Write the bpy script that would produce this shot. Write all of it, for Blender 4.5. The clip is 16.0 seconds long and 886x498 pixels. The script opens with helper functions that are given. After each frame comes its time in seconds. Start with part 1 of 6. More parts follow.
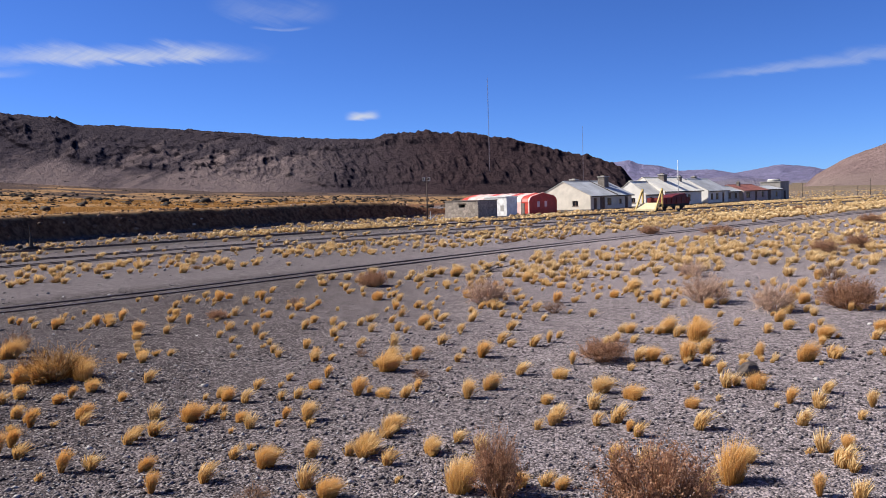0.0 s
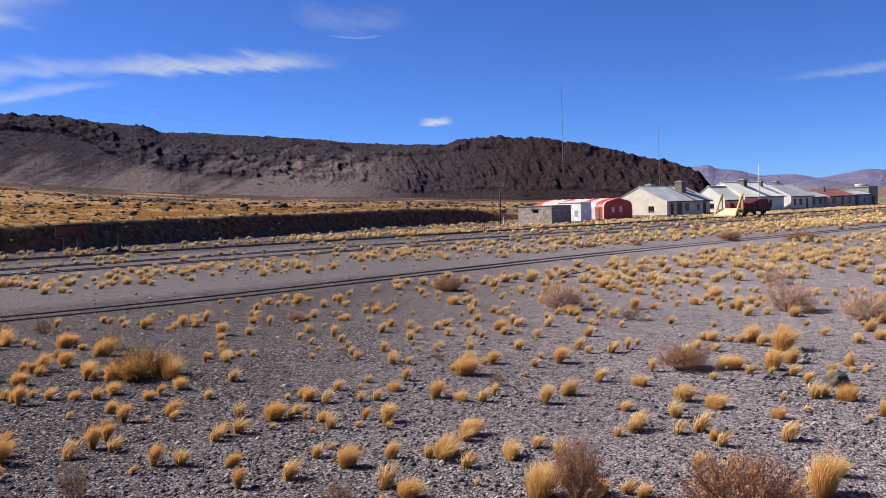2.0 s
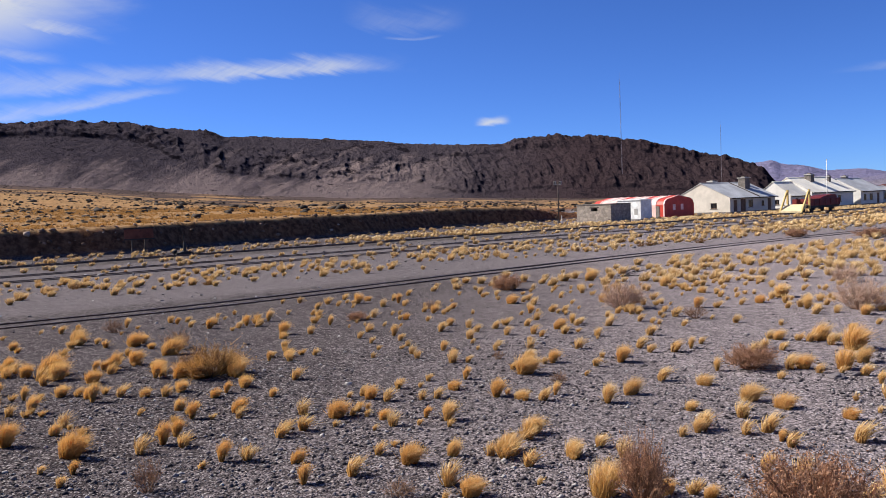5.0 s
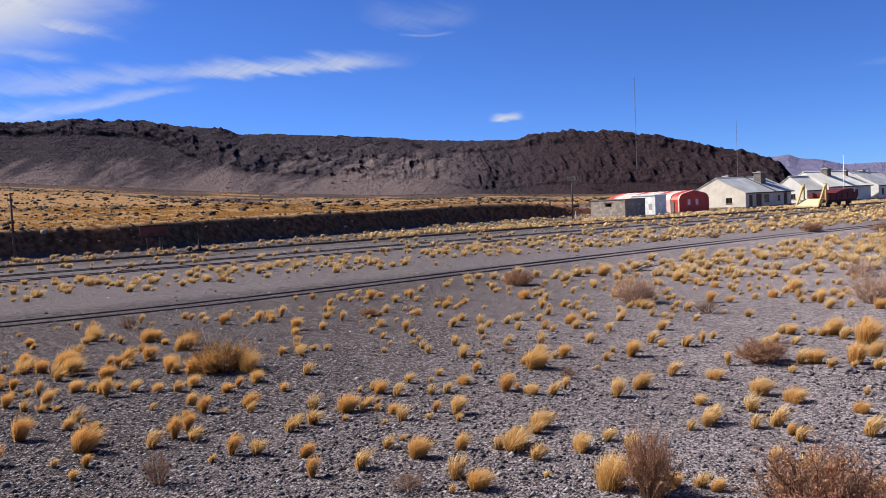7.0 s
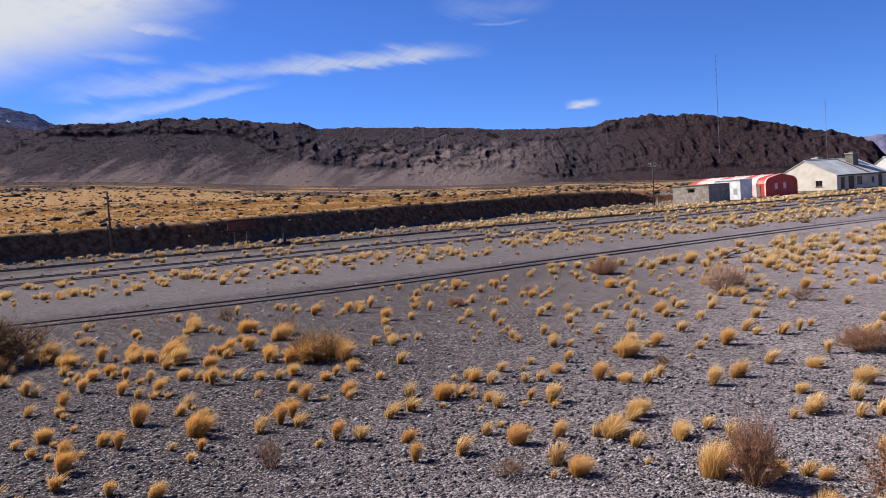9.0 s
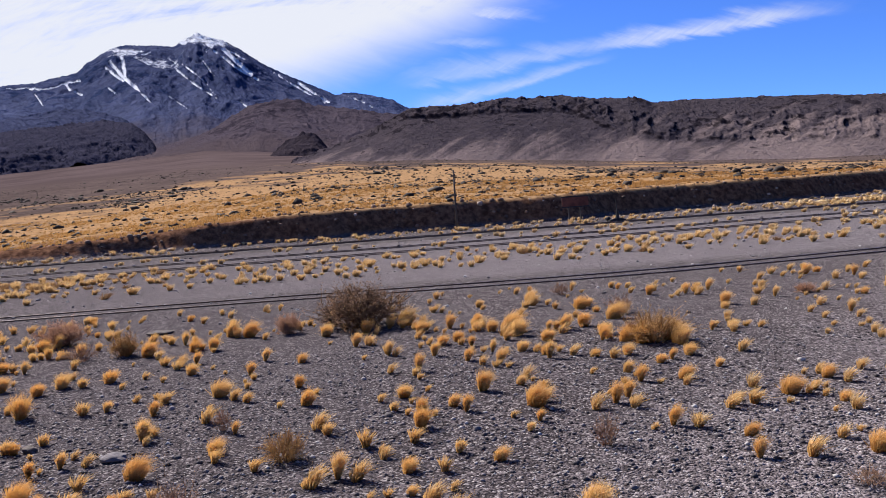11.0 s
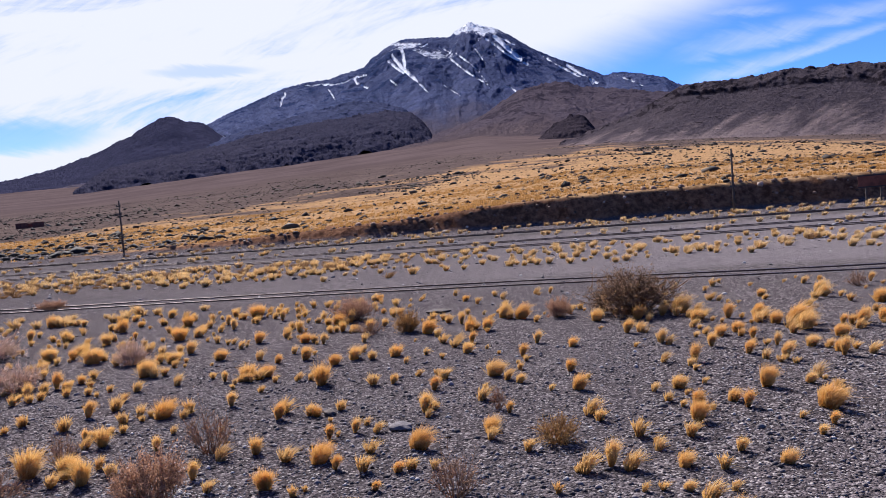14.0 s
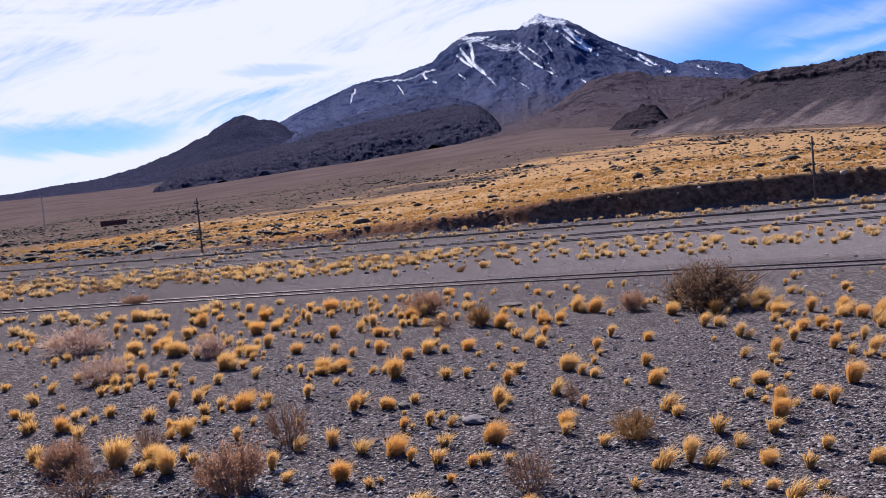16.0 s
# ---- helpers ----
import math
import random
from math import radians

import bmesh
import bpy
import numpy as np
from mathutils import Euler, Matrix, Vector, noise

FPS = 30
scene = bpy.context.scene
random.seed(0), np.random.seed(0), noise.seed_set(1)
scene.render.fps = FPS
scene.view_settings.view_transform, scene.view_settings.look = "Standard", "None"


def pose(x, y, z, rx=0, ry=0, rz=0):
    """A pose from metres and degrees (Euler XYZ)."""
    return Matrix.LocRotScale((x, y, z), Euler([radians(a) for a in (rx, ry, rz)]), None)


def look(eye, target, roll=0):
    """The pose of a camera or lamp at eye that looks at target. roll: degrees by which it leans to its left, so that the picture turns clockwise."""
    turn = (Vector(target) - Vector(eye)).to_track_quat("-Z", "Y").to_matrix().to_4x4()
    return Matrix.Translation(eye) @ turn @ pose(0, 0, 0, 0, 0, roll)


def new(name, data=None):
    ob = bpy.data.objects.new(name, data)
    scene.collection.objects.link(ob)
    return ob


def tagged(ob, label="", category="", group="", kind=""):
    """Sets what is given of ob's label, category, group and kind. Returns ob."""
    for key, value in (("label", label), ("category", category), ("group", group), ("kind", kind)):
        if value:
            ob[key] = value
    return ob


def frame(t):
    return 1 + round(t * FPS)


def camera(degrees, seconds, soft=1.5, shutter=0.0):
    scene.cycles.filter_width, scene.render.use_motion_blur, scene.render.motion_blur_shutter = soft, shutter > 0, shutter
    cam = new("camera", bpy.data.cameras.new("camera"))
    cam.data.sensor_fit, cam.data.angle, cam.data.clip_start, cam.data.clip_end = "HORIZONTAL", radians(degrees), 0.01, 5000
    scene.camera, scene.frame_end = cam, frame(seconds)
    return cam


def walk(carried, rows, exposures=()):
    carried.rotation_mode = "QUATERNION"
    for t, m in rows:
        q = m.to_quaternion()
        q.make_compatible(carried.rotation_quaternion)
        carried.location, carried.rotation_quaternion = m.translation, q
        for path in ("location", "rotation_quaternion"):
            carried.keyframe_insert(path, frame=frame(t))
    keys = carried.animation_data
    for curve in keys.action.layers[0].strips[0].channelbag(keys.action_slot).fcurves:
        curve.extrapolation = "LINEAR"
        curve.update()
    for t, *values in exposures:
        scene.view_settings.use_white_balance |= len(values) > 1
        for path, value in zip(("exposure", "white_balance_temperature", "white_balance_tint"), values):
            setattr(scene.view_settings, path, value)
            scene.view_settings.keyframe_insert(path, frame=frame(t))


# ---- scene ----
# --- camera ---------------------------------------------------------------
EYE = 2.8          # height of the lens above the yard
cam = camera(56.7, 16.0, soft=0.9)


def aim(x, y, z, yaw, pitch, roll):
    """Lens at x, y and z above EYE; roll turns about the line of sight."""
    return pose(x, y, EYE + z, 90 + pitch, 0, yaw) @ pose(0, 0, 0, 0, 0, -roll)


PATH = [
    (0.0, -0.000, 0.000, 0.000, 0.12, -3.58, 1.81),
    (0.5, -0.026, -0.008, 0.001, 1.25, -3.52, 1.76),
    (1.0, -0.027, -0.019, 0.002, 2.40, -3.32, 2.21),
    (1.5, -0.060, -0.028, -0.004, 3.73, -3.14, 1.52),
    (2.0, -0.085, -0.047, -0.009, 5.15, -3.05, 1.76),
    (2.5, -0.110, -0.072, -0.007, 8.19, -2.98, 2.11),
    (3.0, -0.083, -0.054, -0.003, 6.45, -3.08, 1.58),
    (3.5, -0.094, -0.060, -0.006, 6.81, -3.05, 2.10),
    (4.0, -0.121, -0.052, -0.010, 8.04, -2.93, 2.25),
    (4.2, -0.129, -0.055, -0.015, 8.45, -2.90, 2.09),
    (6.3, -0.071, -0.079, -0.040, 9.83, -2.98, 2.97),
    (6.5, -0.065, -0.081, -0.051, 9.27, -3.00, 2.87),
    (7.0, -0.030, -0.088, -0.045, 10.19, -3.12, 2.71),
    (7.5, -0.006, -0.082, -0.040, 9.82, -3.13, 2.77),
    (8.0, -0.054, -0.107, -0.038, 11.11, -3.14, 2.91),
    (10.3, -0.305, -0.489, 0.014, 26.36, -4.19, 4.45),
    (10.5, -0.282, -0.448, 0.019, 29.01, -4.10, 4.24),
    (11.0, -0.264, -0.405, 0.052, 38.51, -3.62, 4.00),
    (11.5, -0.231, -0.371, 0.076, 46.22, -3.22, 4.61),
    (12.0, -0.243, -0.389, 0.090, 49.76, -3.23, 4.34),
    (12.5, -0.275, -0.407, 0.097, 51.30, -3.27, 4.09),
    (13.0, -0.286, -0.432, 0.100, 53.33, -3.29, 4.55),
    (13.5, -0.304, -0.477, 0.090, 55.92, -3.28, 4.29),
    (14.0, -0.309, -0.482, 0.097, 57.04, -3.45, 4.61),
    (14.5, -0.318, -0.509, 0.101, 59.26, -3.21, 4.69),
    (15.0, -0.313, -0.495, 0.099, 59.42, -3.53, 4.66),
    (15.5, -0.337, -0.489, 0.092, 60.08, -3.61, 4.47),
    (16.0, -0.325, -0.511, 0.099, 61.93, -3.46, 5.32),
]
walk(cam, [(t, aim(*p)) for t, *p in PATH],
     exposures=[(0.0, 0.98, 6500, 10), (8.2, 0.98, 6450, 10), (10.5, 1.14, 6350, 12), (11.5, 1.29, 6250, 14), (13.0, 1.33, 6150, 15), (16.0, 1.30, 6100, 15)
     ])

# --- sun and sky ------------------------------------------------------------
SUN_AZ, SUN_EL = 78.0, 40.0      # degrees left of +y, and above the horizon
sun_way = Vector((-math.sin(radians(SUN_AZ)) * math.cos(radians(SUN_EL)),
                  math.cos(radians(SUN_AZ)) * math.cos(radians(SUN_EL)), math.sin(radians(SUN_EL))))
sun_data = bpy.data.lights.new("sun", "SUN")
sun_data.energy, sun_data.angle, sun_data.color = 4.8, radians(0.55), (1.0, 0.945, 0.87)
sun = new("sun", sun_data)
sun.matrix_world = look((0, 0, 0), -sun_way)

world = bpy.data.worlds.new("sky")
scene.world = world
world.use_nodes = True
wt = world.node_tree
wt.nodes.clear()


def wnode(kind, **kw):
    n = wt.nodes.new(kind)
    for k, val in kw.items():
        if k == "op":
            n.operation = val
        elif k == "links":
            for i, src in val.items():
                if isinstance(src, (int, float)):
                    n.inputs[i].default_value = src
                else:
                    wt.links.new(src, n.inputs[i])
    return n


def wm(op, a, b=0.0, c=0.0):
    return wnode("ShaderNodeMath", op=op, links={0: a, 1: b, 2: c}).outputs[0]


SKY_GAIN = 0.0495
sky = wt.nodes.new("ShaderNodeTexSky")
sky.sky_type, sky.sun_disc = "NISHITA", False
sky.sun_elevation, sky.sun_rotation = radians(SUN_EL), radians(-SUN_AZ)
sky.altitude, sky.air_density, sky.dust_density, sky.ozone_density = 3800, 1.0, 0.15, 1.6
coords = wt.nodes.new("ShaderNodeTexCoord")
sep = wnode("ShaderNodeSeparateXYZ", links={0: coords.outputs["Generated"]})
dx, dy, dz = sep.outputs
az_rad = wm("ARCTAN2", wm("MULTIPLY", dx, -1.0), dy)
az_deg = wm("MULTIPLY", az_rad, 180 / math.pi)
el_deg = wm("MULTIPLY", wm("ARCSINE", dz), 180 / math.pi)


def cloud_noise(scale_az, scale_el, shear, detail, seed, warp=0.6, rough=0.6):
    """Streaky cirrus noise over azimuth and height, sheared along the wind."""
    e2 = wm("SUBTRACT", el_deg, wm("MULTIPLY", az_deg, shear))
    comb = wnode("ShaderNodeCombineXYZ", links={0: wm("MULTIPLY", az_deg, scale_az), 1: wm("MULTIPLY", e2, scale_el), 2: seed})
    n = wt.nodes.new("ShaderNodeTexNoise")
    wt.links.new(comb.outputs[0], n.inputs["Vector"])
    n.inputs["Scale"].default_value, n.inputs["Detail"].default_value = 1.0, detail
    n.inputs["Roughness"].default_value, n.inputs["Distortion"].default_value = rough, warp
    return n.outputs[0]


def ramp(x, lo, hi):
    n = wnode("ShaderNodeMapRange", links={0: x, 1: lo, 2: hi, 3: 0.0, 4: 1.0})
    n.interpolation_type = "SMOOTHSTEP"
    return n.outputs[0]


def wisp(a0, e0, length, width, slope, bend, taper, gain):
    """One feathered streak: centre, half length and half width in degrees, slope and bend along it."""
    a = wm("DIVIDE", wm("SUBTRACT", az_deg, a0), length)                   # -1..1, plus to the left
    line = wm("ADD", e0, wm("ADD", wm("MULTIPLY", a, slope), wm("MULTIPLY", wm("MULTIPLY", a, a), bend)))
    half = wm("MAXIMUM", wm("MULTIPLY", wm("ADD", 1.0, wm("MULTIPLY", a, taper)), width), 0.03)
    off = wm("SUBTRACT", el_deg, line)
    off = wm("ADD", off, wm("MULTIPLY", wm("SUBTRACT", fine, 0.5), wm("MULTIPLY", half, 2.6)))
    off = wm("DIVIDE", off, half)
    off = wm("MULTIPLY", off, wm("ADD", 0.72, wm("MULTIPLY", wm("LESS_THAN", off, 0.0), 0.6)))    # firmer below, feathered above
    body = ramp(wm("ABSOLUTE", off), 1.25, 0.0)
    body = wm("MULTIPLY", body, ramp(wm("ADD", wm("ABSOLUTE", a), wm("MULTIPLY", wm("SUBTRACT", broad, 0.5), 0.7)), 1.05, 0.35))
    grain = wm("ADD", 0.45, wm("MULTIPLY", fibre, 0.95))
    return wm("MULTIPLY", wm("MULTIPLY", body, grain), gain)


fine = cloud_noise(0.16, 0.75, 0.35, 5.0, 3.0, 0.5, 0.6)
fibre = cloud_noise(0.55, 2.6, -0.45, 6.0, 5.5, 0.6, 0.62)
broad = cloud_noise(0.06, 0.30, -0.10, 6.0, 8.2, 0.9, 0.56)
WISPS = [  # az, el, half length, half width, slope, bend, taper, gain
    (20.5, 9.65, 9.5, 0.62, -0.35, -0.35, 0.05, 0.62),
    (33.0, 8.75, 9.0, 0.7, -0.95, 0.0, 0.3, 0.34),
    (33.5, 7.15, 7.5, 0.5, -1.35, 0.0, 0.45, 0.38),
    (11.0, 12.5, 4.2, 0.9, 0.1, 0.2, 0.1, 0.13),
    (10.6, 11.5, 2.2, 0.11, 0.0, 0.15, 0.0, 0.2),
    (5.4, 5.68, 1.35, 0.27, 0.0, 0.0, -0.1, 0.75),
    (-25.0, 7.62, 9.0, 0.42, -0.35, 0.0, -0.55, 0.26),
    (36.0, 12.3, 6.0, 0.75, 0.85, 0.0, 0.45, 0.62),
    (37.5, 10.4, 4.5, 0.55, 0.35, 0.0, 0.4, 0.32),
]
cloud = 0.0
for w in WISPS:
    one = wisp(*w)
    cloud = one if cloud == 0.0 else wm("MAXIMUM", cloud, one)
# the broad veil round the volcano, its lower edge falling to the left, with a few blue gaps
rim = wm("SUBTRACT", el_deg, wm("SUBTRACT", 11.75, wm("MULTIPLY", wm("SUBTRACT", az_deg, 31.4), 0.30)))
rim = wm("ADD", rim, wm("MULTIPLY", wm("SUBTRACT", fine, 0.5), 1.3))
veil = wm("MULTIPLY", ramp(rim, -0.9, 4.0), ramp(wm("ADD", az_deg, wm("MULTIPLY", wm("SUBTRACT", broad, 0.5), 12.0)), 29.0, 37.0))
veil = wm("MULTIPLY", veil, ramp(wm("ADD", wm("MULTIPLY", broad, 1.0), wm("MULTIPLY", fibre, 0.30)), 0.26, 0.68))
for a0, e0, ha, he, deepness in ((85.0, 5.95, 7.0, 1.25, 0.75), (72.0, 9.7, 4.0, 0.5, 0.35)):
    ga, ge = wm("DIVIDE", wm("SUBTRACT", az_deg, a0), ha), wm("DIVIDE", wm("ADD", wm("SUBTRACT", el_deg, e0), wm("MULTIPLY", wm("SUBTRACT", fine, 0.5), 1.6)), he)
    gap = ramp(wm("ADD", wm("MULTIPLY", ga, ga), wm("MULTIPLY", ge, ge)), 1.2, 0.1)
    veil = wm("MULTIPLY", veil, wm("SUBTRACT", 1.0, wm("MULTIPLY", gap, deepness)))
veil = wm("MULTIPLY", veil, ramp(el_deg, 32.0, 17.0))
cloud = wm("MINIMUM", wm("MAXIMUM", cloud, veil), 1.0)

deep = wnode("ShaderNodeMix")
deep.data_type, deep.blend_type = "RGBA", "MULTIPLY"
deep.inputs[0].default_value = 1.0
wt.links.new(sky.outputs[0], deep.inputs[6])
deep.inputs[7].default_value = (0.44, 0.74, 1.42, 1)
white = wnode("ShaderNodeMix")
white.data_type = "RGBA"
wt.links.new(cloud, white.inputs[0])
wt.links.new(deep.outputs[2], white.inputs[6])
white.inputs[7].default_value = (7.1, 7.35, 7.85, 1)
back = wt.nodes.new("ShaderNodeBackground")
back.inputs[1].default_value = SKY_GAIN
wt.links.new(white.outputs[2], back.inputs[0])
out = wt.nodes.new("ShaderNodeOutputWorld")
wt.links.new(back.outputs[0], out.inputs[0])

# --- materials ----------------------------------------------------------------


class Nodes:
    """Short hand for one procedural material."""

    def __init__(self, name, rough=0.9, metal=0.0, spec=0.3):
        self.mat = bpy.data.materials.new(name)
        self.mat.use_nodes = True
        self.nt = self.mat.node_tree
        self.bsdf = self.nt.nodes["Principled BSDF"]
        self.bsdf.inputs["Roughness"].default_value = rough
        self.bsdf.inputs["Metallic"].default_value = metal
        self.bsdf.inputs["Specular IOR Level"].default_value = spec
        self.tc = self.nt.nodes.new("ShaderNodeTexCoord")
        self.pos = self.nt.nodes.new("ShaderNodeNewGeometry").outputs["Position"]

    def put(self, node, i, src):
        if hasattr(src, "is_linked"):
            self.nt.links.new(src, node.inputs[i])
        elif isinstance(src, tuple) and len(src) == 3 and node.inputs[i].type == "RGBA":
            node.inputs[i].default_value = (*src, 1)
        else:
            node.inputs[i].default_value = src

    def noise(self, scale, detail=4.0, rough=0.55, stretch=None, vec=None, warp=0.0):
        vec = vec or self.pos
        if stretch:
            m = self.nt.nodes.new("ShaderNodeMapping")
            m.inputs["Scale"].default_value = stretch
            self.nt.links.new(vec, m.inputs[0])
            vec = m.outputs[0]
        n = self.nt.nodes.new("ShaderNodeTexNoise")
        self.nt.links.new(vec, n.inputs["Vector"])
        n.inputs["Scale"].default_value, n.inputs["Detail"].default_value, n.inputs["Roughness"].default_value = scale, detail, rough
        n.inputs["Distortion"].default_value = warp
        return n.outputs[0]

    def voronoi(self, scale, feature="F1", out="Distance", vec=None):
        n = self.nt.nodes.new("ShaderNodeTexVoronoi")
        n.feature = feature
        self.nt.links.new(vec or self.pos, n.inputs["Vector"])
        n.inputs["Scale"].default_value = scale
        return n.outputs[out]

    def math(self, op, a, b=0.0, c=0.0):
        n = self.nt.nodes.new("ShaderNodeMath")
        n.operation = op
        for i, s in enumerate((a, b, c)):
            self.put(n, i, s)
        return n.outputs[0]

    def range(self, x, lo, hi, a=0.0, b=1.0):
        n = self.nt.nodes.new("ShaderNodeMapRange")
        n.interpolation_type = "SMOOTHSTEP"
        for i, s in enumerate((x, lo, hi, a, b)):
            self.put(n, i, s)
        return n.outputs[0]

    def mix(self, fac, a, b, blend="MIX"):
        n = self.nt.nodes.new("ShaderNodeMix")
        n.data_type, n.blend_type = "RGBA", blend
        self.put(n, 0, fac), self.put(n, 6, a), self.put(n, 7, b)
        return n.outputs[2]

    def xyz(self, vec):
        n = self.nt.nodes.new("ShaderNodeSeparateXYZ")
        self.nt.links.new(vec, n.inputs[0])
        return n.outputs

    def color(self, src):
        self.put(self.bsdf, "Base Color", src)
        return self

    def bump(self, height, strength=0.5, distance=0.02):
        n = self.nt.nodes.new("ShaderNodeBump")
        n.inputs["Strength"].default_value, n.inputs["Distance"].default_value = strength, distance
        self.nt.links.new(height, n.inputs["Height"])
        self.nt.links.new(n.outputs[0], self.bsdf.inputs["Normal"])
        return self

    def per_object(self):
        return self.nt.nodes.new("ShaderNodeObjectInfo").outputs["Random"]

    def per_island(self):
        return self.nt.nodes.new("ShaderNodeNewGeometry").outputs["Random Per Island"]


def mat_plain(name, col, rough=0.8, metal=0.0, vary=0.25, scale=1.5, bump=0.15, spec=0.3):
    """Weathered paint, plaster or metal: two scales of stain and a fine relief."""
    n = Nodes(name, rough, metal, spec)
    big, small = n.noise(scale, 5, 0.6), n.noise(scale * 14, 4, 0.6)
    dark = tuple(c * (1 - vary) for c in col)
    light = tuple(min(1, c * (1 + vary * 0.45)) for c in col)
    c = n.mix(n.range(big, 0.3, 0.7), dark, light)
    c = n.mix(n.math("MULTIPLY", n.range(small, 0.5, 0.75), 0.35), c, dark)
    return n.color(c).bump(small, bump, 0.01).mat


FAN = (0.079, 0.058, 0.057)      # ash of the great fan, which climbs into all the slopes round it


def mat_ground():
    n = Nodes("desert_ground", 1.0, 0.0, 0.0)
    x, y, z = n.xyz(n.pos)
    across = n.math("MULTIPLY", n.math("SUBTRACT", y, x), 0.70711)     # distance over the tracks
    far = n.math("SQRT", n.math("ADD", n.math("MULTIPLY", x, x), n.math("MULTIPLY", y, y)))
    # gravel of grey-violet lava chips, with a few pale ones
    chip = n.voronoi(38.0, out="Color")
    chip_d = n.voronoi(38.0)
    coarse = n.voronoi(19.0, out="Color")
    coarse_d = n.voronoi(19.0)
    patch = n.noise(0.4, 5, 0.6)
    wide = n.noise(0.07, 4, 0.5)
    a1, a2, a3 = n.xyz(chip)
    b1, b2, b3 = n.xyz(coarse)
    c1, c2, c3 = n.xyz(n.voronoi(8.0, out="Color"))
    shade = n.math("MULTIPLY", n.math("MULTIPLY_ADD", n.math("POWER", a1, 2.5), 2.0, 0.45), n.math("MULTIPLY_ADD", n.math("POWER", b1, 2.0), 0.9, 0.70))
    shade = n.math("MULTIPLY", shade, n.math("MULTIPLY_ADD", c1, 0.5, 0.75))
    gravel = n.mix(n.math("MULTIPLY", shade, 0.5), (0.0, 0.0, 0.0), (0.132, 0.110, 0.114))
    gravel = n.mix(n.range(a2, 0.87, 0.92, 0.0, 0.8), gravel, (0.34, 0.305, 0.295))
    dust = n.mix(n.range(a1, 0.0, 0.8), (0.066, 0.058, 0.061), (0.138, 0.121, 0.122))
    gravel = n.mix(n.range(patch, 0.50, 0.72, 0.0, 0.30), gravel, dust)
    dusty = n.range(n.math("ADD", x, n.math("MULTIPLY", patch, 6.0)), -3.5, 8.5, 0.0, 0.86)
    gravel = n.mix(dusty, gravel, n.mix(n.math("MULTIPLY", shade, 0.5), (0.050, 0.043, 0.044), (0.46, 0.390, 0.395)))
    gravel = n.mix(n.range(wide, 0.35, 0.65, 0.0, 0.3), gravel, (0.070, 0.062, 0.067))
    along = n.math("MULTIPLY", n.math("ADD", y, x), 0.70711)
    graded = n.math("MULTIPLY", n.math("MULTIPLY", n.range(across, 26.5, 29.0), n.range(across, 63.0, 60.0)), n.range(n.math("ADD", along, n.math("MULTIPLY", patch, 10.0)), -22.0, 16.0, 0.0, 0.60))
    gravel = n.mix(graded, gravel, n.mix(n.math("MULTIPLY", shade, 0.5), (0.060, 0.053, 0.056), (0.270, 0.235, 0.243)))
    bal = n.math("MULTIPLY", n.range(across, 40.0, 42.5), n.range(across, 61.0, 58.5))
    gravel = n.mix(n.math("MULTIPLY", bal, 0.25), gravel, (0.098, 0.086, 0.086))
    away = n.math("MULTIPLY", n.range(n.math("ADD", far, n.math("MULTIPLY", wide, 40.0)), 85.0, 150.0), n.range(n.math("SUBTRACT", x, n.math("MULTIPLY", y, 0.10)), 0.0, 14.0))
    dry = n.mix(n.range(n.noise(0.5, 6, 0.7), 0.35, 0.65), (0.105, 0.082, 0.066), (0.22, 0.168, 0.112))
    # earth of the cutting's face
    clod = n.noise(1.6, 6, 0.7)
    earth = n.mix(n.range(clod, 0.35, 0.7), (0.070, 0.034, 0.020), (0.235, 0.124, 0.072))
    brow = n.math("MULTIPLY", n.range(along, -50.0, -6.0, 0.15, 1.95), n.range(along, 70.0, 105.0, 1.0, 0.35))
    face = n.range(n.math("ADD", z, n.math("MULTIPLY", clod, 0.5)), 0.35, 0.75)
    # dry grass steppe beyond the cutting, thinning to brown ash higher up
    clump = n.noise(1.1, 5, 0.65)
    strip = n.noise(0.03, 5, 0.6, warp=0.5)
    spot = n.noise(0.22, 5, 0.65)
    straw = n.mix(n.range(clump, 0.32, 0.68), (0.18, 0.105, 0.054), (0.36, 0.220, 0.110))
    straw = n.mix(n.range(spot, 0.52, 0.68, 0.0, 0.75), straw, (0.135, 0.088, 0.052))
    soil = n.mix(n.range(n.math("ADD", spot, n.math("MULTIPLY", strip, 0.5)), 0.5, 1.0), (0.052, 0.038, 0.034), (0.108, 0.080, 0.070))
    soil = n.mix(n.range(n.noise(0.5, 6, 0.7), 0.55, 0.72, 0.0, 0.6), soil, (0.036, 0.027, 0.024))
    ash = n.mix(n.range(n.noise(0.012, 6, 0.65), 0.35, 0.65), tuple(v * 0.80 for v in FAN), tuple(v * 1.12 for v in FAN))
    ash = n.mix(n.range(n.noise(0.3, 6, 0.7), 0.56, 0.72, 0.0, 0.5), ash, tuple(v * 0.5 for v in FAN))
    soil = n.mix(n.range(far, 260.0, 800.0), soil, ash)
    reach = n.math("ADD", far, n.math("MULTIPLY", n.math("MAXIMUM", n.math("MULTIPLY", along, -1.0), 0.0), 1.5))
    cover = n.range(n.math("ADD", strip, n.range(reach, 130.0, 720.0, 0.24, -0.30)), 0.40, 0.60)
    steppe = n.mix(cover, soil, straw)
    over = n.math("SUBTRACT", n.math("ADD", z, n.math("MULTIPLY", n.math("SUBTRACT", clump, 0.5), 0.5)), brow)
    on = n.math("MULTIPLY", n.range(over, 0.0, 0.3), n.range(across, 64.0, 66.0))
